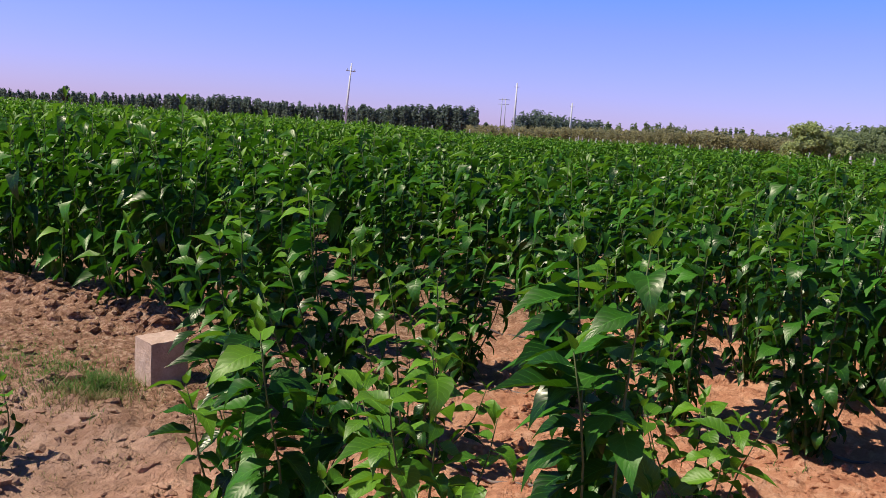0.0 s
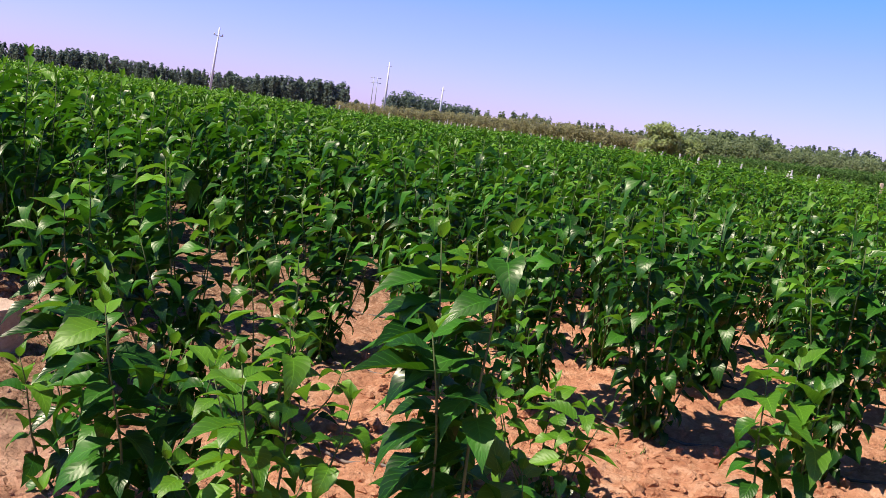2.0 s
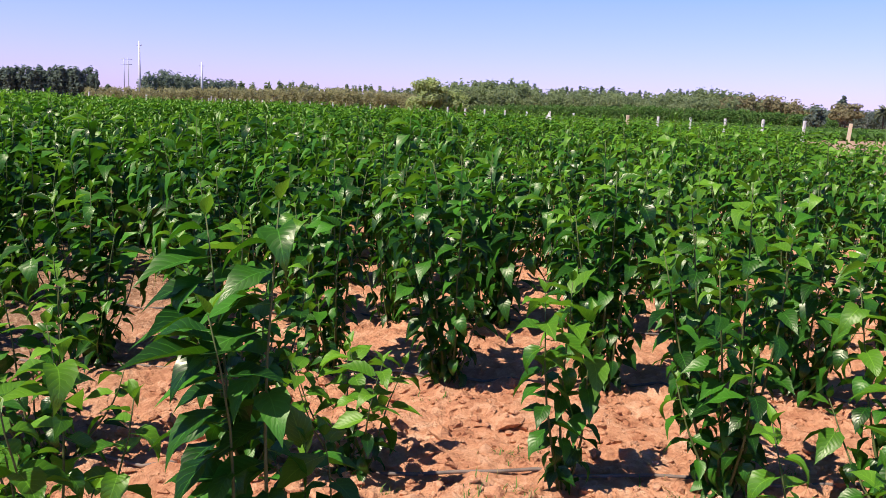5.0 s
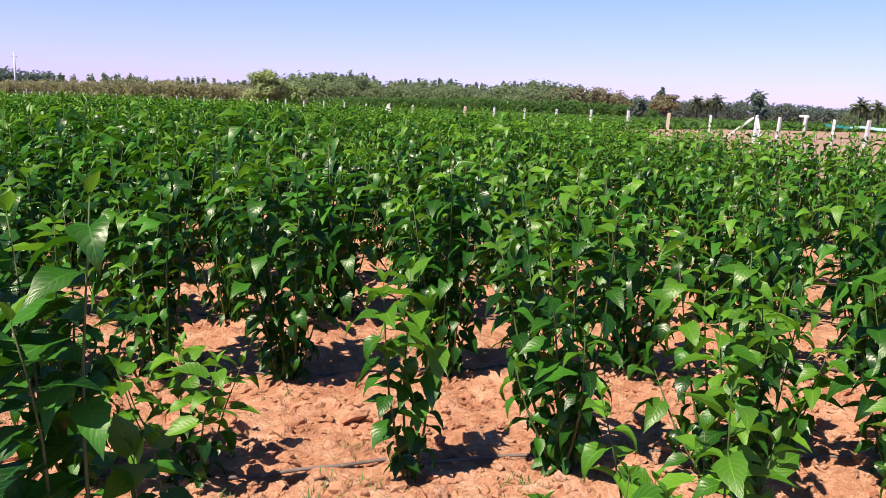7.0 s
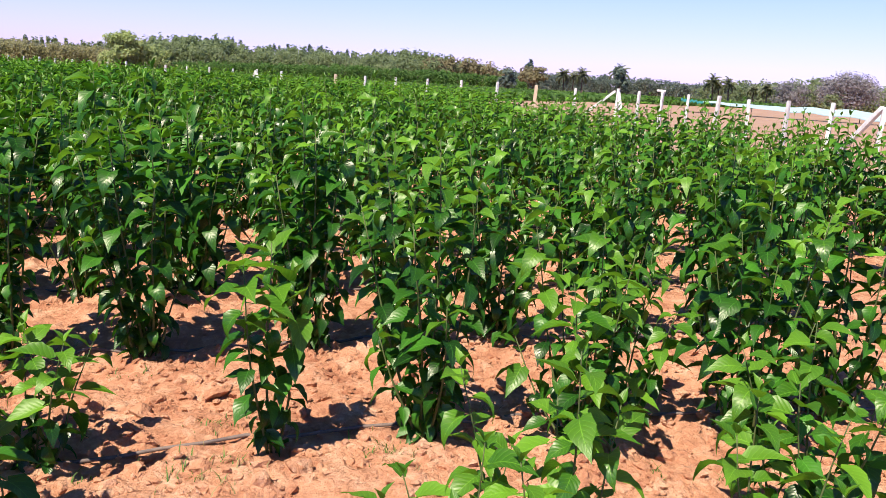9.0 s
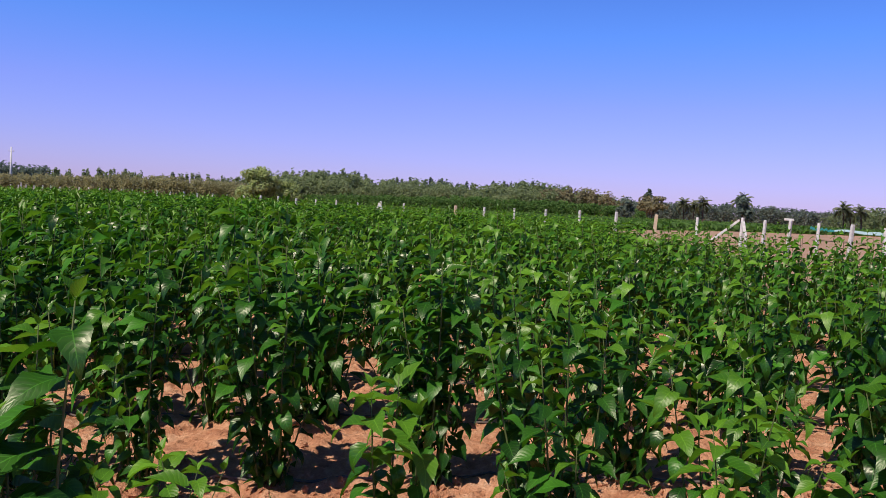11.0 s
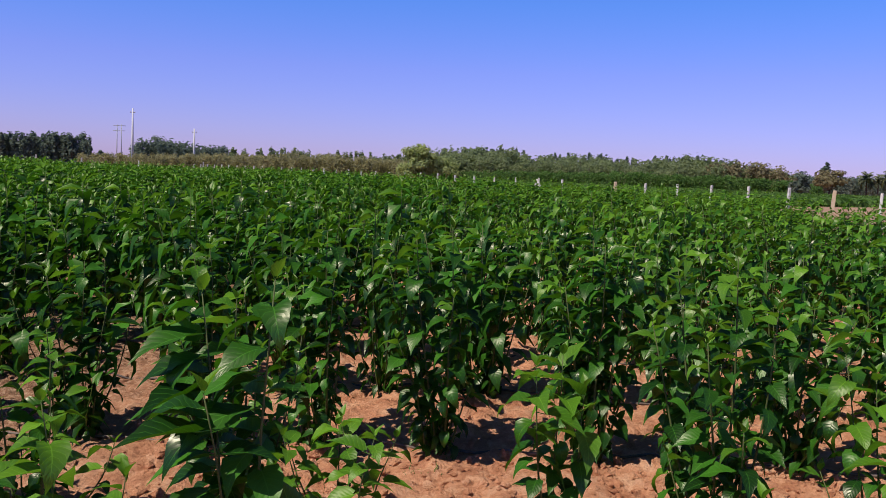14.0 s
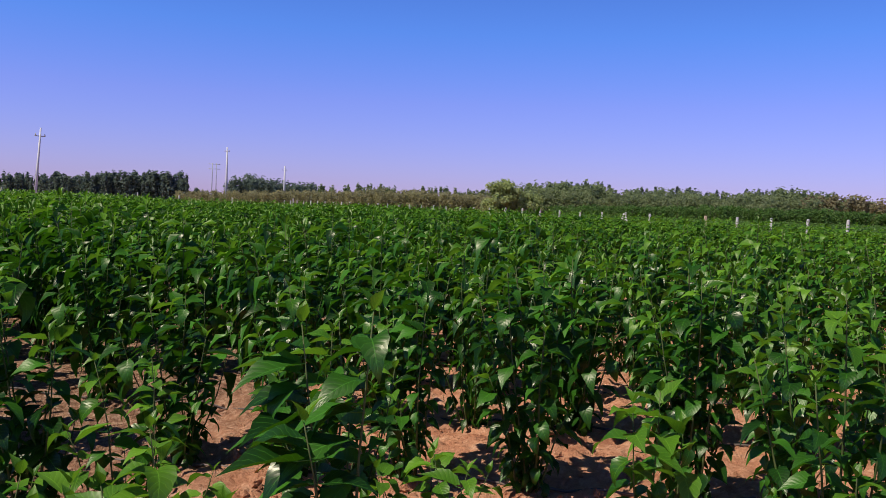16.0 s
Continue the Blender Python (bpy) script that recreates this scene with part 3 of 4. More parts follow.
def stone_block():
    rng = random.Random(4)
    bm = bmesh.new()
    bmesh.ops.create_cube(bm, size=1.0)
    bmesh.ops.subdivide_edges(bm, edges=bm.edges[:], cuts=5, use_grid_fill=True)
    bmesh.ops.scale(bm, vec=(0.215, 0.20, 0.38), verts=bm.verts)
    for v in bm.verts:
        rim = sum(abs(abs(c) - e) < 1e-4 for c, e in zip(v.co, (0.1075, 0.10, 0.19)))
        v.co *= 1 - 0.014 * max(0, rim - 1)
        v.co += Vector((rng.uniform(-1, 1), rng.uniform(-1, 1), rng.uniform(-1, 1))) * 0.0028
    ob = new("stone_block", from_bmesh("stone_block", bm, BLOCK, False))
    ob.matrix_basis = pose(-1.50, 4.39, 0.085, 1, -1, 45)
    tagged(ob, "rough squared sandstone block standing in the dirt", "stone block")


stone_block()


def clods():
    """Loose clods of earth between the rows."""
    rng = random.Random(12)
    bm = bmesh.new()
    bmesh.ops.create_icosphere(bm, subdivisions=1, radius=1.0)
    base = np.array([v.co[:] for v in bm.verts])
    faces = [tuple(v.index for v in f.verts) for f in bm.faces]
    bm.free()
    pieces = []
    for k in range(7200):
        n = rng.choice((rng.uniform(0.9, 3.0), rng.uniform(3.0, 9.0)))
        s = rng.uniform(-5.5, 7.0)
        if k % 8 == 1:
            s, n = rng.uniform(-5.0, -1.8), rng.uniform(1.2, 4.4)
        if k % 3 == 0:
            s, n = rng.uniform(-1.6, 3.2), rng.uniform(2.5, 4.4)
        if k % 34 == 0:
            s, n = rng.uniform(-5.8, -3.0), rng.gauss(4.02, 0.13)
        x, y = on_row(s, n)
        bank = s < -3.0 and abs(n - 4.05) < 0.4
        size = abs(rng.gauss(0.0, 0.014)) + 0.004 + (rng.uniform(0, 0.03) if bank else 0)
        squash = np.array([rng.uniform(0.7, 1.4), rng.uniform(0.7, 1.4), rng.uniform(0.5, 0.9)]) * size
        rough = base * (1 + np.random.RandomState(k).uniform(-0.45, 0.45, (len(base), 1)))
        a = rng.uniform(0, 6.28)
        R = np.array([[math.cos(a), -math.sin(a), 0], [math.sin(a), math.cos(a), 0], [0, 0, 1]])
        z = float(ground_height(x, y))
        pieces.append(((rough * squash) @ R.T + np.array([x, y, z + size * 0.1]), faces))
    ob = new("soil_clods", mesh_data("soil_clods", *joined(pieces), SOIL, None, False))
    tagged(ob, "loose crumbly clods of red earth", "clods", kind="stuff")


clods()


def blades(name, spots, mat, label, seed):
    """Grass as many narrow bent blades; spots: x, y, spread, count, height."""
    rng = random.Random(seed)
    vs, fs, us = [], [], []
    for cx, cy, spread, count, height in spots:
        for _ in range(count):
            x, y = cx + rng.gauss(0, spread), cy + rng.gauss(0, spread)
            z = float(ground_height(x, y)) - 0.005
            a, h, w = rng.uniform(0, 6.28), height * rng.uniform(0.4, 1.2), rng.uniform(0.0015, 0.0035)
            lean = rng.uniform(0.2, 1.1) * h
            dx, dy = math.cos(a), math.sin(a)
            at = len(vs)
            for q, ww in ((0, w), (0.5, w * 0.8), (1.0, 0.0004)):
                o = lean * q * q
                vs += [(x + dx * o - dy * ww, y + dy * o + dx * ww, z + h * q * (1 - 0.25 * q)), (x + dx * o + dy * ww, y + dy * o - dx * ww, z + h * q * (1 - 0.25 * q))]
                us += [(0, q), (1, q)]
            fs += [(at, at + 1, at + 3, at + 2), (at + 2, at + 3, at + 5, at + 4)]
    tagged(new(name, mesh_data(name, vs, fs, mat, us)), label, "grass", kind="stuff")


def grass():
    rng = random.Random(21)
    green = [(-1.76, 4.2, 0.09, 900, 0.075), (-1.95, 4.3, 0.13, 420, 0.05), (-2.2, 4.55, 0.16, 420, 0.045), (-2.6, 4.75, 0.2, 320, 0.04), (-2.3, 4.1, 0.2, 260, 0.035), (1.45, 2.62, 0.08, 60, 0.05), (1.75, 3.0, 0.06, 40, 0.04), (2.1, 2.35, 0.05, 40, 0.05)]
    for _ in range(46):
        x, y = on_row(rng.uniform(-4.6, 4.0), rng.uniform(2.0, 5.2))
        green.append((x, y, 0.03, rng.randrange(6, 18), 0.045))
    dry = [(x + 0.05, y - 0.1, sp * 1.5, int(c * 0.7), h) for x, y, sp, c, h in green[:8]]
    for _ in range(110):
        x, y = on_row(rng.uniform(-5.0, -2.3), rng.uniform(1.9, 3.95))
        dry.append((x, y, 0.09, 34, 0.03))
    blades("green_grass", green, GRASS, "short tufts of green grass and weeds", 31)
    blades("dry_grass", dry, DRY_GRASS, "straw-coloured dry grass on bare soil", 32)


grass()

# ---------------- fences ----------------


def post_mesh(height, width, mat, seed):
    """A rough split-stone post, a little narrower at the top, its foot at the origin."""
    rng = random.Random(seed)
    rings = []
    for q in (-0.12, 0.0, 0.35, 0.7, 0.97, 1.0):
        w = width * (0.5 - 0.07 * max(q, 0)) * (0.86 if q == 1.0 else 1.0)
        for sx, sy in ((-1, -1), (0.1, -1.04), (1, -1), (1.05, 0), (1, 1), (0, 1.03), (-1, 1), (-1.04, 0)):
            rings.append((sx * w + rng.uniform(-0.006, 0.006), sy * w + rng.uniform(-0.006, 0.006), height * q))
    faces = []
    for i in range(5):
        for j in range(8):
            k = (j + 1) % 8
            faces.append((i * 8 + j, i * 8 + k, i * 8 + 8 + k, i * 8 + 8 + j))
    faces.append(tuple(40 + j for j in range(8)))
    return mesh_data("post", rings, faces, mat, None, False)


POSTS = [post_mesh(1.5, 0.11, GRANITE, 80 + k) for k in range(4)]
SANDY = post_mesh(1.5, 0.15, BROWN_POST, 90)
POST_LABEL = "upright pale split-granite fence post"


def fence_post(x, y, rng, mat_mesh=None, tall=1.0, lean=1.6):
    ob = new("fence_post", mat_mesh or rng.choice(POSTS))
    ob.matrix_basis = pose(x, y, 0, rng.uniform(-lean, lean) + 1.3, rng.uniform(-lean, lean) + 1.2, 0) @ pose(0, 0, 0, 0, 0, rng.uniform(0, 90)) @ Matrix.Diagonal((1, 1, tall, 1))
    tagged(ob, POST_LABEL if mat_mesh is not SANDY else "upright sand-coloured granite fence post", "fence post", "granite posts of the field fence")
    return ob


def strut(a, b, width, label):
    """A slanting stone strut that props a post."""
    a, b = Vector(a), Vector(b)
    me = post_mesh((b - a).length, width, GRANITE, int(a.x * 10))
    ob = new("post_strut", me)
    ob.matrix_basis = Matrix.Translation(a) @ (b - a).to_track_quat("Z", "Y").to_matrix().to_4x4()
    tagged(ob, label, "fence strut", "slanting struts of the fence")


def fences():
    rng = random.Random(55)
    for k in range(0, 40):
        p = CORNER + FENCE_AWAY * 2.0 * k
        if k == 9:
            continue
        fence_post(*p, rng, SANDY if k in (2, 8) else None, 1.04 if k in (0, 3) else rng.uniform(0.97, 1.03))
    q = CORNER + FENCE_AWAY * 1.1
    strut((q[0] - 0.7, q[1] + 0.45, 0.0), (CORNER[0] - 0.05, CORNER[1] + 0.05, 1.45), 0.11, "slanting granite strut against the corner post")
    q = CORNER + FENCE_NEAR * 0.75
    strut((q[0], q[1], 0.0), (CORNER[0] + 0.02, CORNER[1] - 0.05, 1.42), 0.14, "steep granite strut against the corner post")
    p = CORNER + FENCE_AWAY * 2.0 * 11
    for side in (-1, 1):
        q = p + FENCE_AWAY * side * 0.6
        strut((q[0], q[1], 0.0), (p[0], p[1], 1.42), 0.13, "slanting pale strut at a fence post")
    for k in range(1, 9):
        p = CORNER + FENCE_NEAR * 1.9 * k
        fence_post(*p, rng, None, rng.uniform(0.96, 1.02) * (1.02 if k < 3 else 0.98), 2.2)
    tee = CORNER + FENCE_NEAR * 3.8
    bm = bmesh.new()
    bmesh.ops.create_cube(bm, size=1.0)
    bmesh.ops.scale(bm, vec=(0.34, 0.12, 0.09), verts=bm.verts)
    bmesh.ops.bevel(bm, geom=bm.edges[:], offset=0.015, segments=1, affect="EDGES")
    cap = new("stone_slab", from_bmesh("stone_slab", bm, GRANITE))
    cap.matrix_basis = pose(tee[0], tee[1], 1.555, 0, 2, -58)
    tagged(cap, "flat granite slab laid on a fence post", "stone slab")
    end = CORNER + FENCE_NEAR * 15.2
    q = end - FENCE_NEAR * 1.5
    strut((q[0], q[1], 0.0), (end[0], end[1], 1.42), 0.13, "slanting granite strut against the end post")
    # the far side
    for az in (-24.5, -20.6, -16.3, -12.6, -9.2, -6.9, -4.3, -1.4, 1.2, 4.6, 8.6):
        d = 80.0
        fence_post(d * math.sin(radians(az)), d * math.cos(radians(az)), rng, None, rng.uniform(1.0, 1.2))


fences()

# ---------------- beyond the fence ----------------


def polar(az, d):
    return d * math.sin(radians(az)), d * math.cos(radians(az))


def fallow_field():
    ring = [CORNER + FENCE_AWAY * 22 + np.array([1.0, 0])]
    ring += [CORNER + FENCE_AWAY * 6 - np.array([2.0, 0])] + [np.array(polar(a, r + 0.6)) for a, r in zip(EDGE_AZ[1:], EDGE_R[1:])]
    ring += [np.array(polar(100, 120)), np.array(polar(80, 150)), np.array(polar(66, 125)), np.array(polar(56, 105)), np.array(polar(47, 84))]
    verts = [(p[0], p[1], 0.05) for p in ring]
    tagged(new("fallow_field", mesh_data("fallow_field", verts, [tuple(range(len(verts) - 1, -1, -1))], FALLOW, None, False)), "bare dry tan fallow field beyond the fence", "field", kind="structure")


fallow_field()


def leaf_cloud(rng, centres, count, spread, size, flat=0.8):
    """Small leaf clumps, as bent diamonds, strewn round centres. centres: x, y, z, rx, rz."""
    C = np.array(centres)
    R = np.random.RandomState(rng.randrange(10 ** 6))
    pick = R.randint(0, len(C), count)
    d = R.normal(size=(count, 3))
    d /= np.linalg.norm(d, axis=1, keepdims=True)
    d *= (R.rand(count, 1) ** 0.45)
    at = C[pick, :3] + d * np.stack([C[pick, 3], C[pick, 3], C[pick, 4]], 1) * spread
    # clumps face outwards and up, so that a crown is lit as one body
    face = d + R.normal(size=(count, 3)) * 0.45 + np.array([0.0, 0.0, 0.5])
    a = np.cross(face, R.normal(size=(count, 3)))
    a /= np.linalg.norm(a, axis=1, keepdims=True)
    b = np.cross(face, a)
    b /= np.linalg.norm(b, axis=1, keepdims=True)
    L = size * R.uniform(0.6, 1.4, (count, 1))
    W = L * 0.55
    n = np.cross(a, b)
    v = np.stack([at - a * L, at - b * W + n * W * 0.3, at + a * L, at + b * W + n * W * 0.3], 1).reshape(-1, 3)
    i = np.arange(count)[:, None] * 4
    f = np.concatenate([i + np.array([[0, 1, 2]]), i + np.array([[0, 2, 3]])])
    return v, f.tolist()


def cloud_mesh(name, pieces, mat):
    v, f = joined(pieces)
    uv = np.tile(np.array([(0.5, 0), (0, 0.5), (0.5, 1), (1, 0.5)]), (len(v) // 4, 1))
    return mesh_data(name, v, f, mat, uv, False)


def far_woods(name, label, profile, d, mat, seed, slim, per_degree, size, jitter=6.0, shape=1.0):
    """A distant belt of trees. profile: rows of azimuth and the belt's top in degrees above the horizon."""
    rng = random.Random(seed)
    az0, az1 = profile[0][0], profile[-1][0]
    crowns, trunks = [], []
    for k in range(int((az1 - az0) * per_degree)):
        az = rng.uniform(az0, az1)
        dist = d + rng.uniform(-jitter, jitter)
        el = float(np.interp(az, [p[0] for p in profile], [p[1] for p in profile]))
        top = (1.5 + dist * math.tan(radians(el))) * rng.choice((rng.uniform(0.68, 0.95), rng.uniform(0.8, 1.05), rng.uniform(0.94, 1.18)))
        x, y = polar(az, dist)
        r = top * slim * rng.uniform(0.7, 1.3)
        low = 0.05 * top
        mids = [(x + rng.uniform(-r, r) * 0.35, y, low + (top - low) * q, r * (1.0 if shape < 1 else 1.05 - 0.75 * q), (top - low) * 0.2) for q in (0.12, 0.35, 0.6, 0.84)]
        crowns.append(leaf_cloud(rng, mids, 150, 1.0, size * 0.72 * top))
        trunks.append(tube_arrays([(x, y, 0), (x, y, low), (x + 0.1, y, top * 0.8)], [0.02 * top, 0.016 * top, 0.004 * top], 5))
    root = new(name)
    part("crowns", cloud_mesh("crowns", crowns, mat), root)
    v, f = joined(trunks)
    part("trunks", mesh_data("trunks", v, f, BARK), root)
    tagged(root, label, "trees", kind="stuff")
    for c in root.children:
        tagged(c, kind="stuff")


# no haze in the air: these belts carry it in their leaf colours
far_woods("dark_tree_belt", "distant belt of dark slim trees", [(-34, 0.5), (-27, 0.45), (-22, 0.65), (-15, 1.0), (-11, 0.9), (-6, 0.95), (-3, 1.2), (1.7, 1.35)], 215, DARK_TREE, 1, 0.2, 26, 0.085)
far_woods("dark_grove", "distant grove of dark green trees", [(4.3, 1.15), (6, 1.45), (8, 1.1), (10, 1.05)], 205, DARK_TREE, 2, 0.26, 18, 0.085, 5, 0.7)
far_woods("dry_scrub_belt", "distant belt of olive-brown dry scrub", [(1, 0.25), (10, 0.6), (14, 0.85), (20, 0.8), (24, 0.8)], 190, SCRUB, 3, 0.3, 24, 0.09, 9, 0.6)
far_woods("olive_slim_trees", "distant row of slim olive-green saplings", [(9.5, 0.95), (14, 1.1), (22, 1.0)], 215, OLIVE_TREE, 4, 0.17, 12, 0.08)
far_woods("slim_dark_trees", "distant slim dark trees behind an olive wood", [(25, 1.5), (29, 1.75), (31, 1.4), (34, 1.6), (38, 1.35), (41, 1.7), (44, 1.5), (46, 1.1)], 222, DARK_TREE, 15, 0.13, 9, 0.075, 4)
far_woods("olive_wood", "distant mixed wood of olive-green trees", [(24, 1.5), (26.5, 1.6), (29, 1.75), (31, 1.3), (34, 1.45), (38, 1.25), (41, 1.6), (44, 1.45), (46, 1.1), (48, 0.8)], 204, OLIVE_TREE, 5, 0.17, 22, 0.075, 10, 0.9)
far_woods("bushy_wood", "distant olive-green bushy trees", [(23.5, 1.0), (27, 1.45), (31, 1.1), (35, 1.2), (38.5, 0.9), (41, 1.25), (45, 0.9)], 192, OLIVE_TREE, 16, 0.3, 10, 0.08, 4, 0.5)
far_woods("green_thicket", "distant low green thicket before the wood", [(25, 0.1), (29, 0.35), (36, 0.55), (46, 0.5), (49, 0.3)], 180, CROP, 17, 0.5, 13, 0.10, 3, 0.5)
far_woods("brown_wood", "distant brownish dry wood", [(42, 1.2), (45, 1.45), (47.8, 1.0)], 194, BROWN_TREE, 6, 0.26, 9, 0.085, 4, 0.6)
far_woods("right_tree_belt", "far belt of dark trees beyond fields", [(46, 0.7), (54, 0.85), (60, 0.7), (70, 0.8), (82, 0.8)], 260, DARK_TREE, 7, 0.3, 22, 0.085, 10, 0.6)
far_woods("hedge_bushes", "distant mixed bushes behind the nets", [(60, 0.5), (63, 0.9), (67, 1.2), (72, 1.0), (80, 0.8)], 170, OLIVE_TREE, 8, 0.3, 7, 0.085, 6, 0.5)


def far_crop():
    """A green crop between the fallow land and the woods."""
    rng = random.Random(41)
    centres = []
    for _ in range(9000):
        az = rng.uniform(26, 66)
        near = 62 if az < 44 else 62 + (az - 44) * 3.4
        d = near + (188 - near) * rng.random() ** 1.25
        x, y = polar(az, d)
        if (np.array([x, y]) - CORNER) @ np.array([FENCE_AWAY[1], -FENCE_AWAY[0]]) < 2.5:
            continue
        centres.append((x, y, 0.35, 0.9, 0.45))
    v, f = leaf_cloud(rng, centres, 60000, 1.0, 0.36)
    me = cloud_mesh("green_crop", [(v, f)], CROP)
    tagged(new("green_crop", me), "distant low green crop field", "crop field", kind="stuff")


far_crop()


def tree(name, az, d, height, radius, mat, seed, label, leaves=700, size=0.05, low=0.25, round_top=True, limbs=6):
    """A tree with a tapered trunk, limbs and an uneven crown of leaf clumps."""
    rng = random.Random(seed)
    root = new(name)
    x, y = polar(az, d)
    root.location = (x, y, 0)
    tagged(root, label, "tree")
    h0 = height * low
    wood = [tube_arrays([(0, 0, -0.1), (0.04 * height * 0.3, 0, h0), (0, 0.02 * height, height * 0.75)], [0.026 * height, 0.02 * height, 0.006 * height], 7)]
    centres = [(0, 0, height * 0.72, radius * 0.7, height * 0.26)]
    if low < 0.2:
        centres.append((0.1 * radius, 0, height * 0.45, radius * 0.85, height * 0.25))
        for k in range(5):
            a = 1.26 * k
            centres.append((math.cos(a) * radius * 0.6, math.sin(a) * radius * 0.6, height * 0.3, radius * 0.5, height * 0.22))
    if low < 0.1:
        # a full dome of foliage down to the ground
        centres = [(radius * u * math.cos(v), radius * u * math.sin(v), height * w * (1 - 0.55 * u * u), radius * 0.34, height * 0.16) for u, v, w in ((rng.random() ** 0.6, 6.28 * rng.random(), rng.uniform(0.15, 0.88)) for _ in range(34))]
    for k in range(limbs):
        a, q = 6.28 * k / limbs + rng.uniform(-0.4, 0.4), rng.uniform(0.35, 0.95)
        tip = (math.cos(a) * radius * 0.75 * (1.1 - 0.5 * q), math.sin(a) * radius * 0.75 * (1.1 - 0.5 * q), h0 + (height * 0.88 - h0) * q)
        wood.append(tube_arrays([(0, 0, h0 * 0.9), tuple(0.5 * c + (0, 0, 0.05 * height)[i] for i, c in enumerate(tip)), tip], [0.014 * height, 0.009 * height, 0.003 * height], 5))
        centres.append((*tip, radius * rng.uniform(0.3, 0.5), height * rng.uniform(0.10, 0.17)))
    part("trunk", mesh_data("trunk", *joined(wood), BARK), root)
    part("crown", cloud_mesh("crown", [leaf_cloud(rng, centres, leaves, 1.0, height * size)], mat), root)
    return root


def palm(az, d, height, seed, label):
    """A coconut palm: a slender leaning trunk and arching feathered fronds."""
    rng = random.Random(seed)
    root = new("coconut_palm")
    x, y = polar(az, d)
    root.location = (x, y, 0)
    tagged(root, label, "palm tree", "palms on the skyline")
    lean = rng.uniform(-0.4, 0.4)
    pts = [(lean * q * q, 0.1 * q, height * 0.66 * q - 0.1) for q in np.linspace(0, 1, 7)]
    part("trunk", mesh_data("trunk", *tube_arrays(pts, np.linspace(0.16, 0.10, 7), 7), BARK), root)
    top = np.array(pts[-1])
    for k in range(34):
        a, up = 2.4 * k + rng.uniform(-0.3, 0.3), -0.6 + 2.1 * (k / 25) + rng.uniform(-0.2, 0.2)
        length = height * rng.uniform(0.20, 0.37)
        dirn = np.array([math.cos(a), math.sin(a), 0.0])
        side = np.array([-math.sin(a), math.cos(a), 0.0])
        spine, ang = [top], up
        for _ in range(7):
            spine.append(spine[-1] + (dirn * math.cos(ang) + np.array([0, 0, math.sin(ang)])) * length / 7)
            ang -= 0.28
        vs, fs, us = [], [], []
        for i in range(1, 8):
            for sgn in (-1, 1):
                for off in (0.0, 0.5):
                    base = spine[i] * (1 - off) + spine[i - 1] * off
                    w = length * 0.30 * math.sin(0.5 + 2.4 * i / 8)
                    tip = base + side * sgn * w + dirn * w * 0.35 - np.array([0, 0, w * 0.55])
                    at = len(vs)
                    vs += [base, base + dirn * 0.15 * length, tip]
                    us += [(0.5, 0), (0.6, 0), (0.5, 1)]
                    fs.append((at, at + 1, at + 2))
        part("frond", mesh_data("frond", vs, fs, PALM_LEAF, us, False), root)


tree("broad_tree", 22.9, 175, 8.2, 4.2, LIME_TREE, 301, "broad yellow-green tree above the scrub", 3200, 0.05, 0.06, True, 8)
tree("broad_tree", 24.7, 178, 5.8, 3.8, LIME_TREE, 302, "lower yellow-green tree beside a broad one", 2400, 0.055, 0.07, True, 6)
tree("lone_tree", -24.9, 210, 5.2, 1.5, DARK_TREE, 303, "lone dark tree on the skyline", 500, 0.07, 0.35)
tree("dark_tree", 2.3, 205, 3.9, 0.8, DARK_TREE, 304, "small dark tree beside a pole", 300, 0.09, 0.3)
tree("tall_dark_tree", -6.1, 215, 6.4, 0.7, DARK_TREE, 305, "tall slim dark tree over the belt", 260, 0.08, 0.45)
tree("dark_tree", 47.9, 170, 5.3, 1.9, DARK_TREE, 306, "dark rounded tree beyond the fence", 700, 0.07, 0.15)
tree("brown_round_tree", 49.6, 165, 5.4, 2.9, BROWN_TREE, 307, "round brown-leaved tree beyond the fence", 2000, 0.05, 0.3, True, 11)
tree("tall_dark_tree", 49.3, 185, 7.0, 0.8, DARK_TREE, 308, "slim dark tree behind a round tree", 260, 0.07, 0.55)
tree("tall_dark_tree", 55.35, 160, 6.2, 1.5, DARK_TREE, 309, "tall dark pointed tree on the skyline", 500, 0.08, 0.2)
tree("grey_tree", 69.2, 150, 7.0, 5.0, GREY_TREE, 310, "leafless grey spreading tree by the nets", 7000, 0.026, 0.15, True, 16)
tree("grey_tree", 66.0, 155, 4.9, 3.4, GREY_TREE, 311, "low grey bushy tree by the nets", 3500, 0.032, 0.15, True, 10)
tree("green_bush", 68.4, 140, 3.0, 1.6, OLIVE_TREE, 312, "pale yellow-green bush before a bare tree", 600, 0.07, 0.1)
tree("dark_tree", 73.5, 145, 4.6, 3.2, DARK_TREE, 313, "dark dense tree at the field's end", 900, 0.07, 0.1)
PALM = "coconut palm with drooping fronds on the skyline"
for k, (az, d, h) in enumerate(((51.7, 165, 6.6), (52.9, 160, 7.0), (52.3, 175, 6.4), (61.3, 150, 6.6), (62.3, 148, 6.0), (61.7, 160, 5.6), (63.8, 155, 5.0), (64.6, 150, 5.4), (55.3, 162, 8.2))):
    palm(az, d, h * 0.86, 400 + k, PALM)


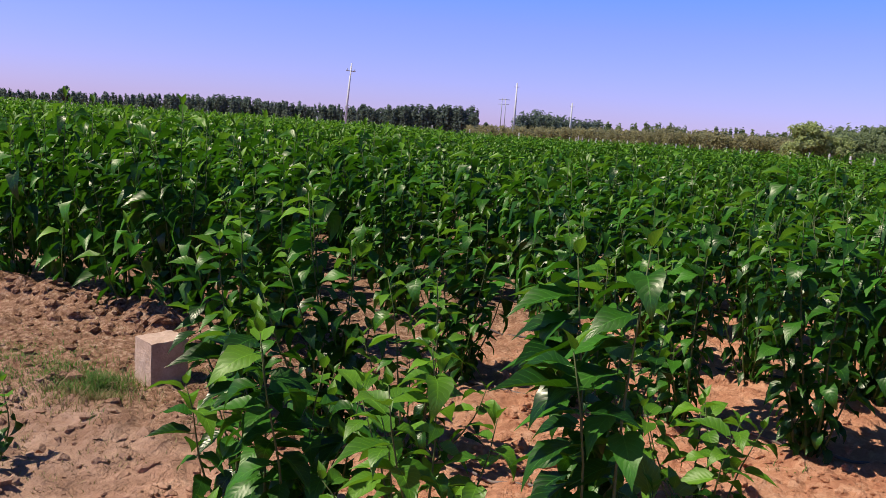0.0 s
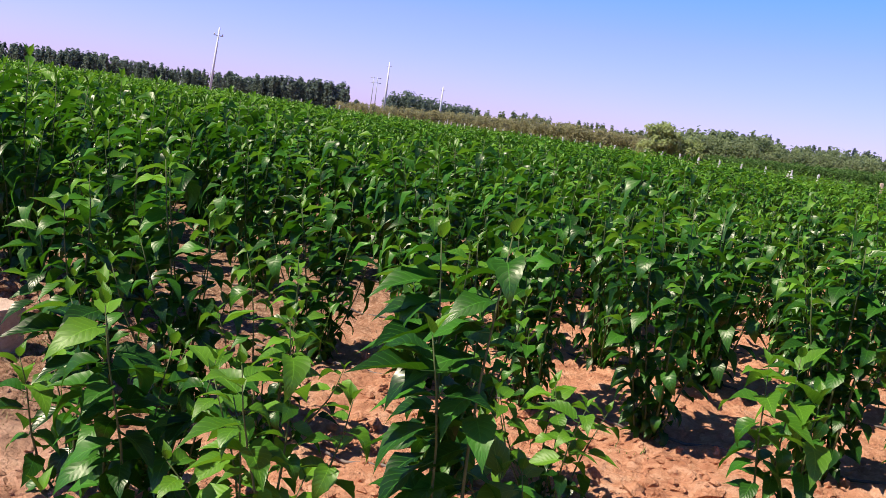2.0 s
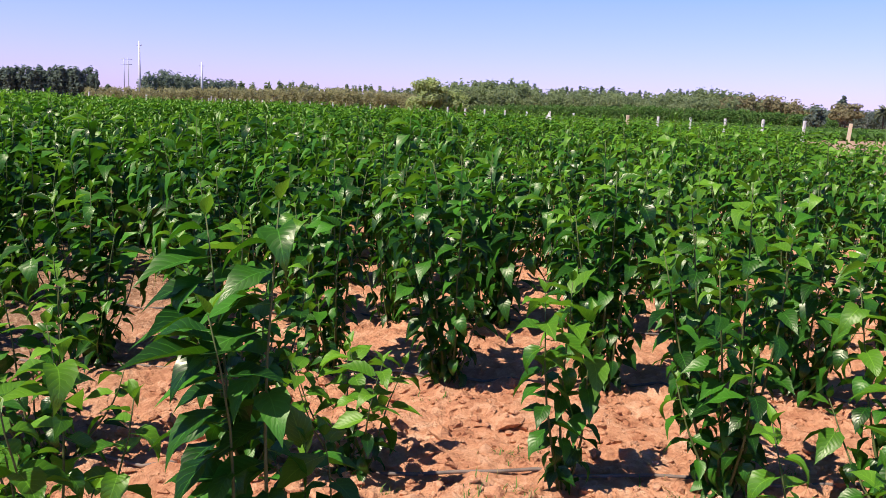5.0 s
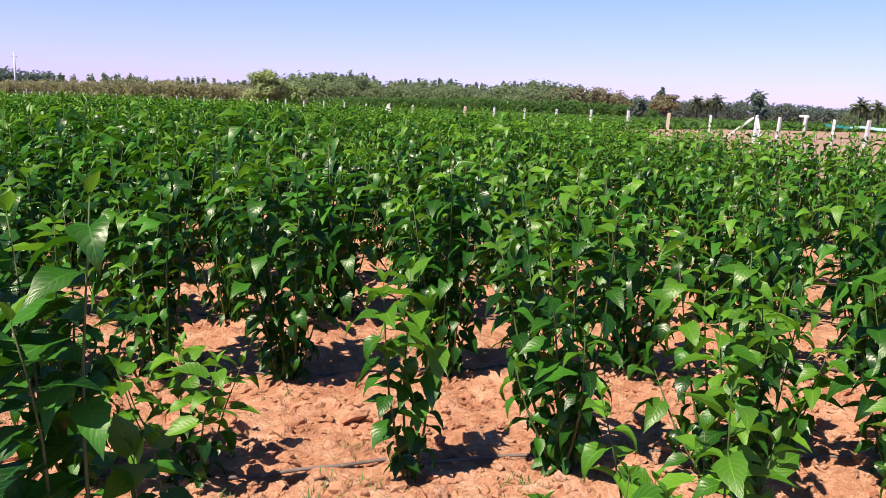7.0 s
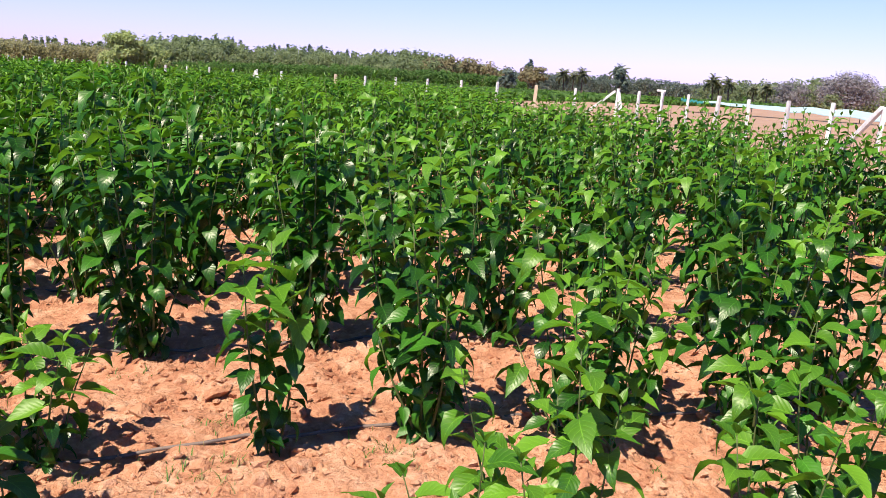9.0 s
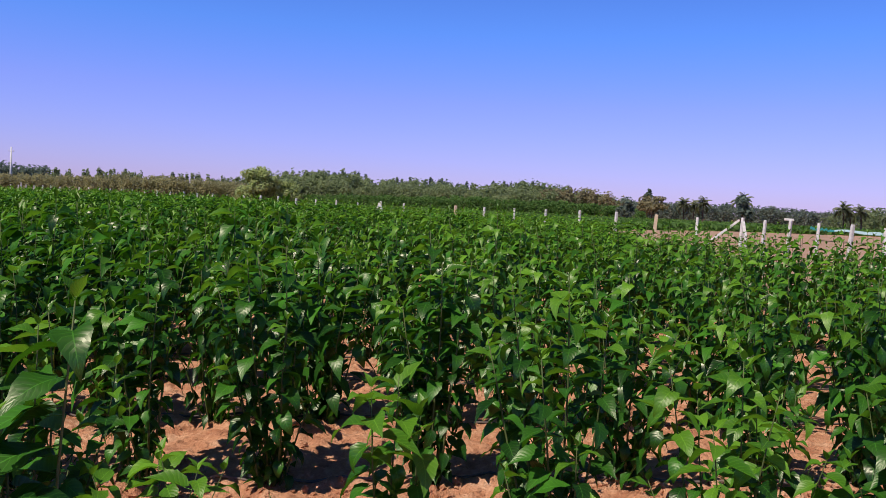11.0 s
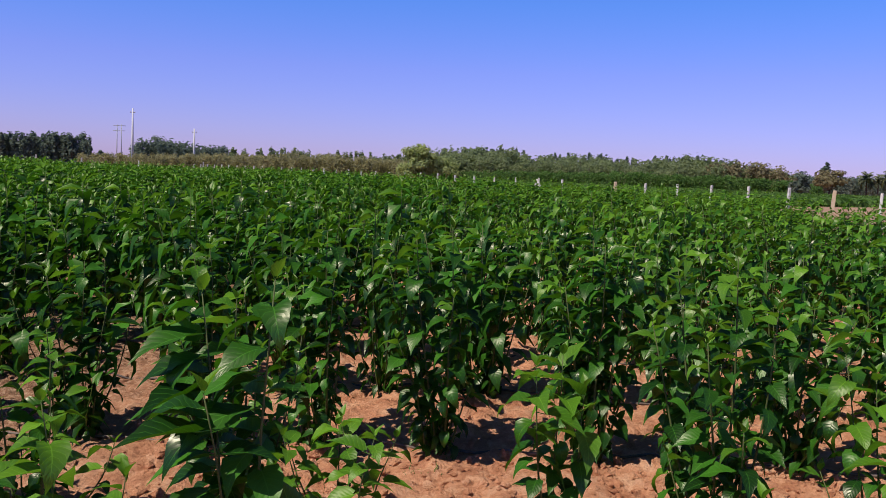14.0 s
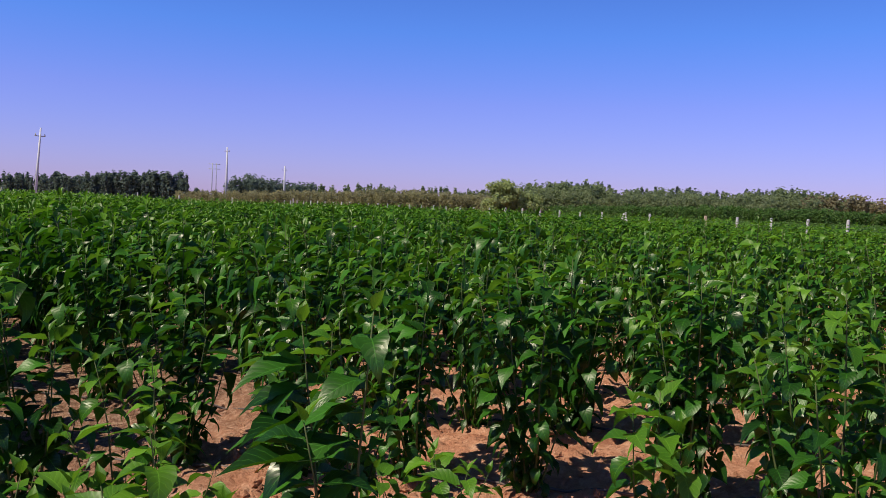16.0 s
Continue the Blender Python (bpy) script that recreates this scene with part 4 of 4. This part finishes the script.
def wavy_net(name, mat, p0, p1, z_top, drop, label, steps=60):
    """A slack net hung along a line, with thickness, sags and folds."""
    p0, p1 = np.array(p0, dtype=float), np.array(p1, dtype=float)
    vs, fs = [], []
    for i in range(steps + 1):
        q = i / steps
        p = p0 + (p1 - p0) * q
        sag = 0.10 * math.sin(q * 31) * math.sin(q * 13 + 1) + 0.05 * math.sin(q * 57)
        top = z_top(q) + sag * 0.6
        for j, (f, o) in enumerate(((0, 0.0), (0.3, 0.8 + sag), (0.65, 1.9), (1.0, 3.0 + sag), (1.0, 2.96 + sag), (0.0, -0.04))):
            pp = p - p / np.linalg.norm(p) * o
            vs.append((pp[0], pp[1], max(0.06, top - drop(q) * f)))
    for i in range(steps):
        for j in range(5):
            a = i * 6 + j
            fs.append((a, a + 6, a + 7, a + 1))
    tagged(new(name, mesh_data(name, vs, fs, mat)), label, "net")


wavy_net("blue_net", NET, polar(60.8, 75.0), polar(80.0, 70.0), lambda q: 0.98, lambda q: 0.12 + 0.52 * min(1.0, q * 1.7), "slack pale blue net stretched over beds beyond the fence", 120)
wavy_net("teal_net", TEAL, polar(59.4, 76.0), polar(61.4, 75.0), lambda q: 1.12 - 0.2 * q, lambda q: 0.22 - 0.1 * q, "short piece of dark teal net")


def net_poles():
    a, b = np.array(polar(60.8, 75.2)), np.array(polar(80.0, 70.2))
    for k in range(7):
        p = a + (b - a) * k / 6
        v, f = tube_arrays([(p[0], p[1], -0.1), (p[0] + 0.02, p[1], 0.5), (p[0], p[1], 1.02)], [0.03, 0.028, 0.025], 6)
        tagged(new("net_pole", mesh_data("net_pole", v, f, BARK)), "thin wooden pole that holds up the net", "pole", "poles of the blue net")


net_poles()

# ---------------- power poles and pylons ----------------


def power_pole(az, d, height, lean, label, arms=1):
    root = new("power_pole")
    x, y = polar(az, d)
    root.matrix_basis = pose(x, y, 0, 0, lean, -az)
    tagged(root, label, "power pole", "power poles across the field")
    part("pole", mesh_data("pole", *tube_arrays([(0, 0, -0.2), (0, 0, height * 0.5), (0, 0, height)], [0.0014 * d + 0.02, 0.0011 * d + 0.02, 0.0007 * d + 0.01], 8), CONCRETE), root)
    for k in range(arms):
        bm = bmesh.new()
        bmesh.ops.create_cube(bm, size=1.0)
        bmesh.ops.scale(bm, vec=(1.1, 0.10, 0.10), verts=bm.verts)
        bmesh.ops.bevel(bm, geom=bm.edges[:], offset=0.015, segments=1, affect="EDGES")
        arm = part("crossarm", from_bmesh("crossarm", bm, STEEL), root, "steel crossarm")
        arm.location = (0, 0, height - 0.9 - 0.7 * k)
        for sx in (-0.45, 0.45):
            v, f = tube_arrays([(sx, 0, 0.05), (sx, 0, 0.15), (sx, 0, 0.28)], [0.05, 0.07, 0.03], 6)
            part("insulator", mesh_data("insulator", v, f, GRANITE), arm)


power_pole(-7.34, 100, 8.3, 3.6, "leaning pale concrete power pole above the field")
power_pole(4.2, 190, 12.6, 0.0, "pale concrete power pole in the distance", 1)
power_pole(8.0, 195, 9.2, 0.0, "thin pale power pole before a grove", 1)


def pylon(az, d, height, label):
    """A double pole with cross beams, far off."""
    root = new("double_pole")
    x, y = polar(az, d)
    root.matrix_basis = pose(x, y, 0, 0, 0, -az)
    tagged(root, label, "power pole", "power poles across the field")
    for sx in (-0.55, 0.55):
        part("pole", mesh_data("pole", *tube_arrays([(sx, 0, -0.2), (sx * 0.9, 0, height)], [0.15, 0.11], 6), STEEL), root)
    for z in (height - 0.3, height - 1.6):
        part("crossbeam", mesh_data("crossbeam", *tube_arrays([(-1.5, 0, z), (1.5, 0, z)], [0.08, 0.08], 6), STEEL), root)


pylon(3.4, 230, 10.6, "grey double power pole with cross beams")
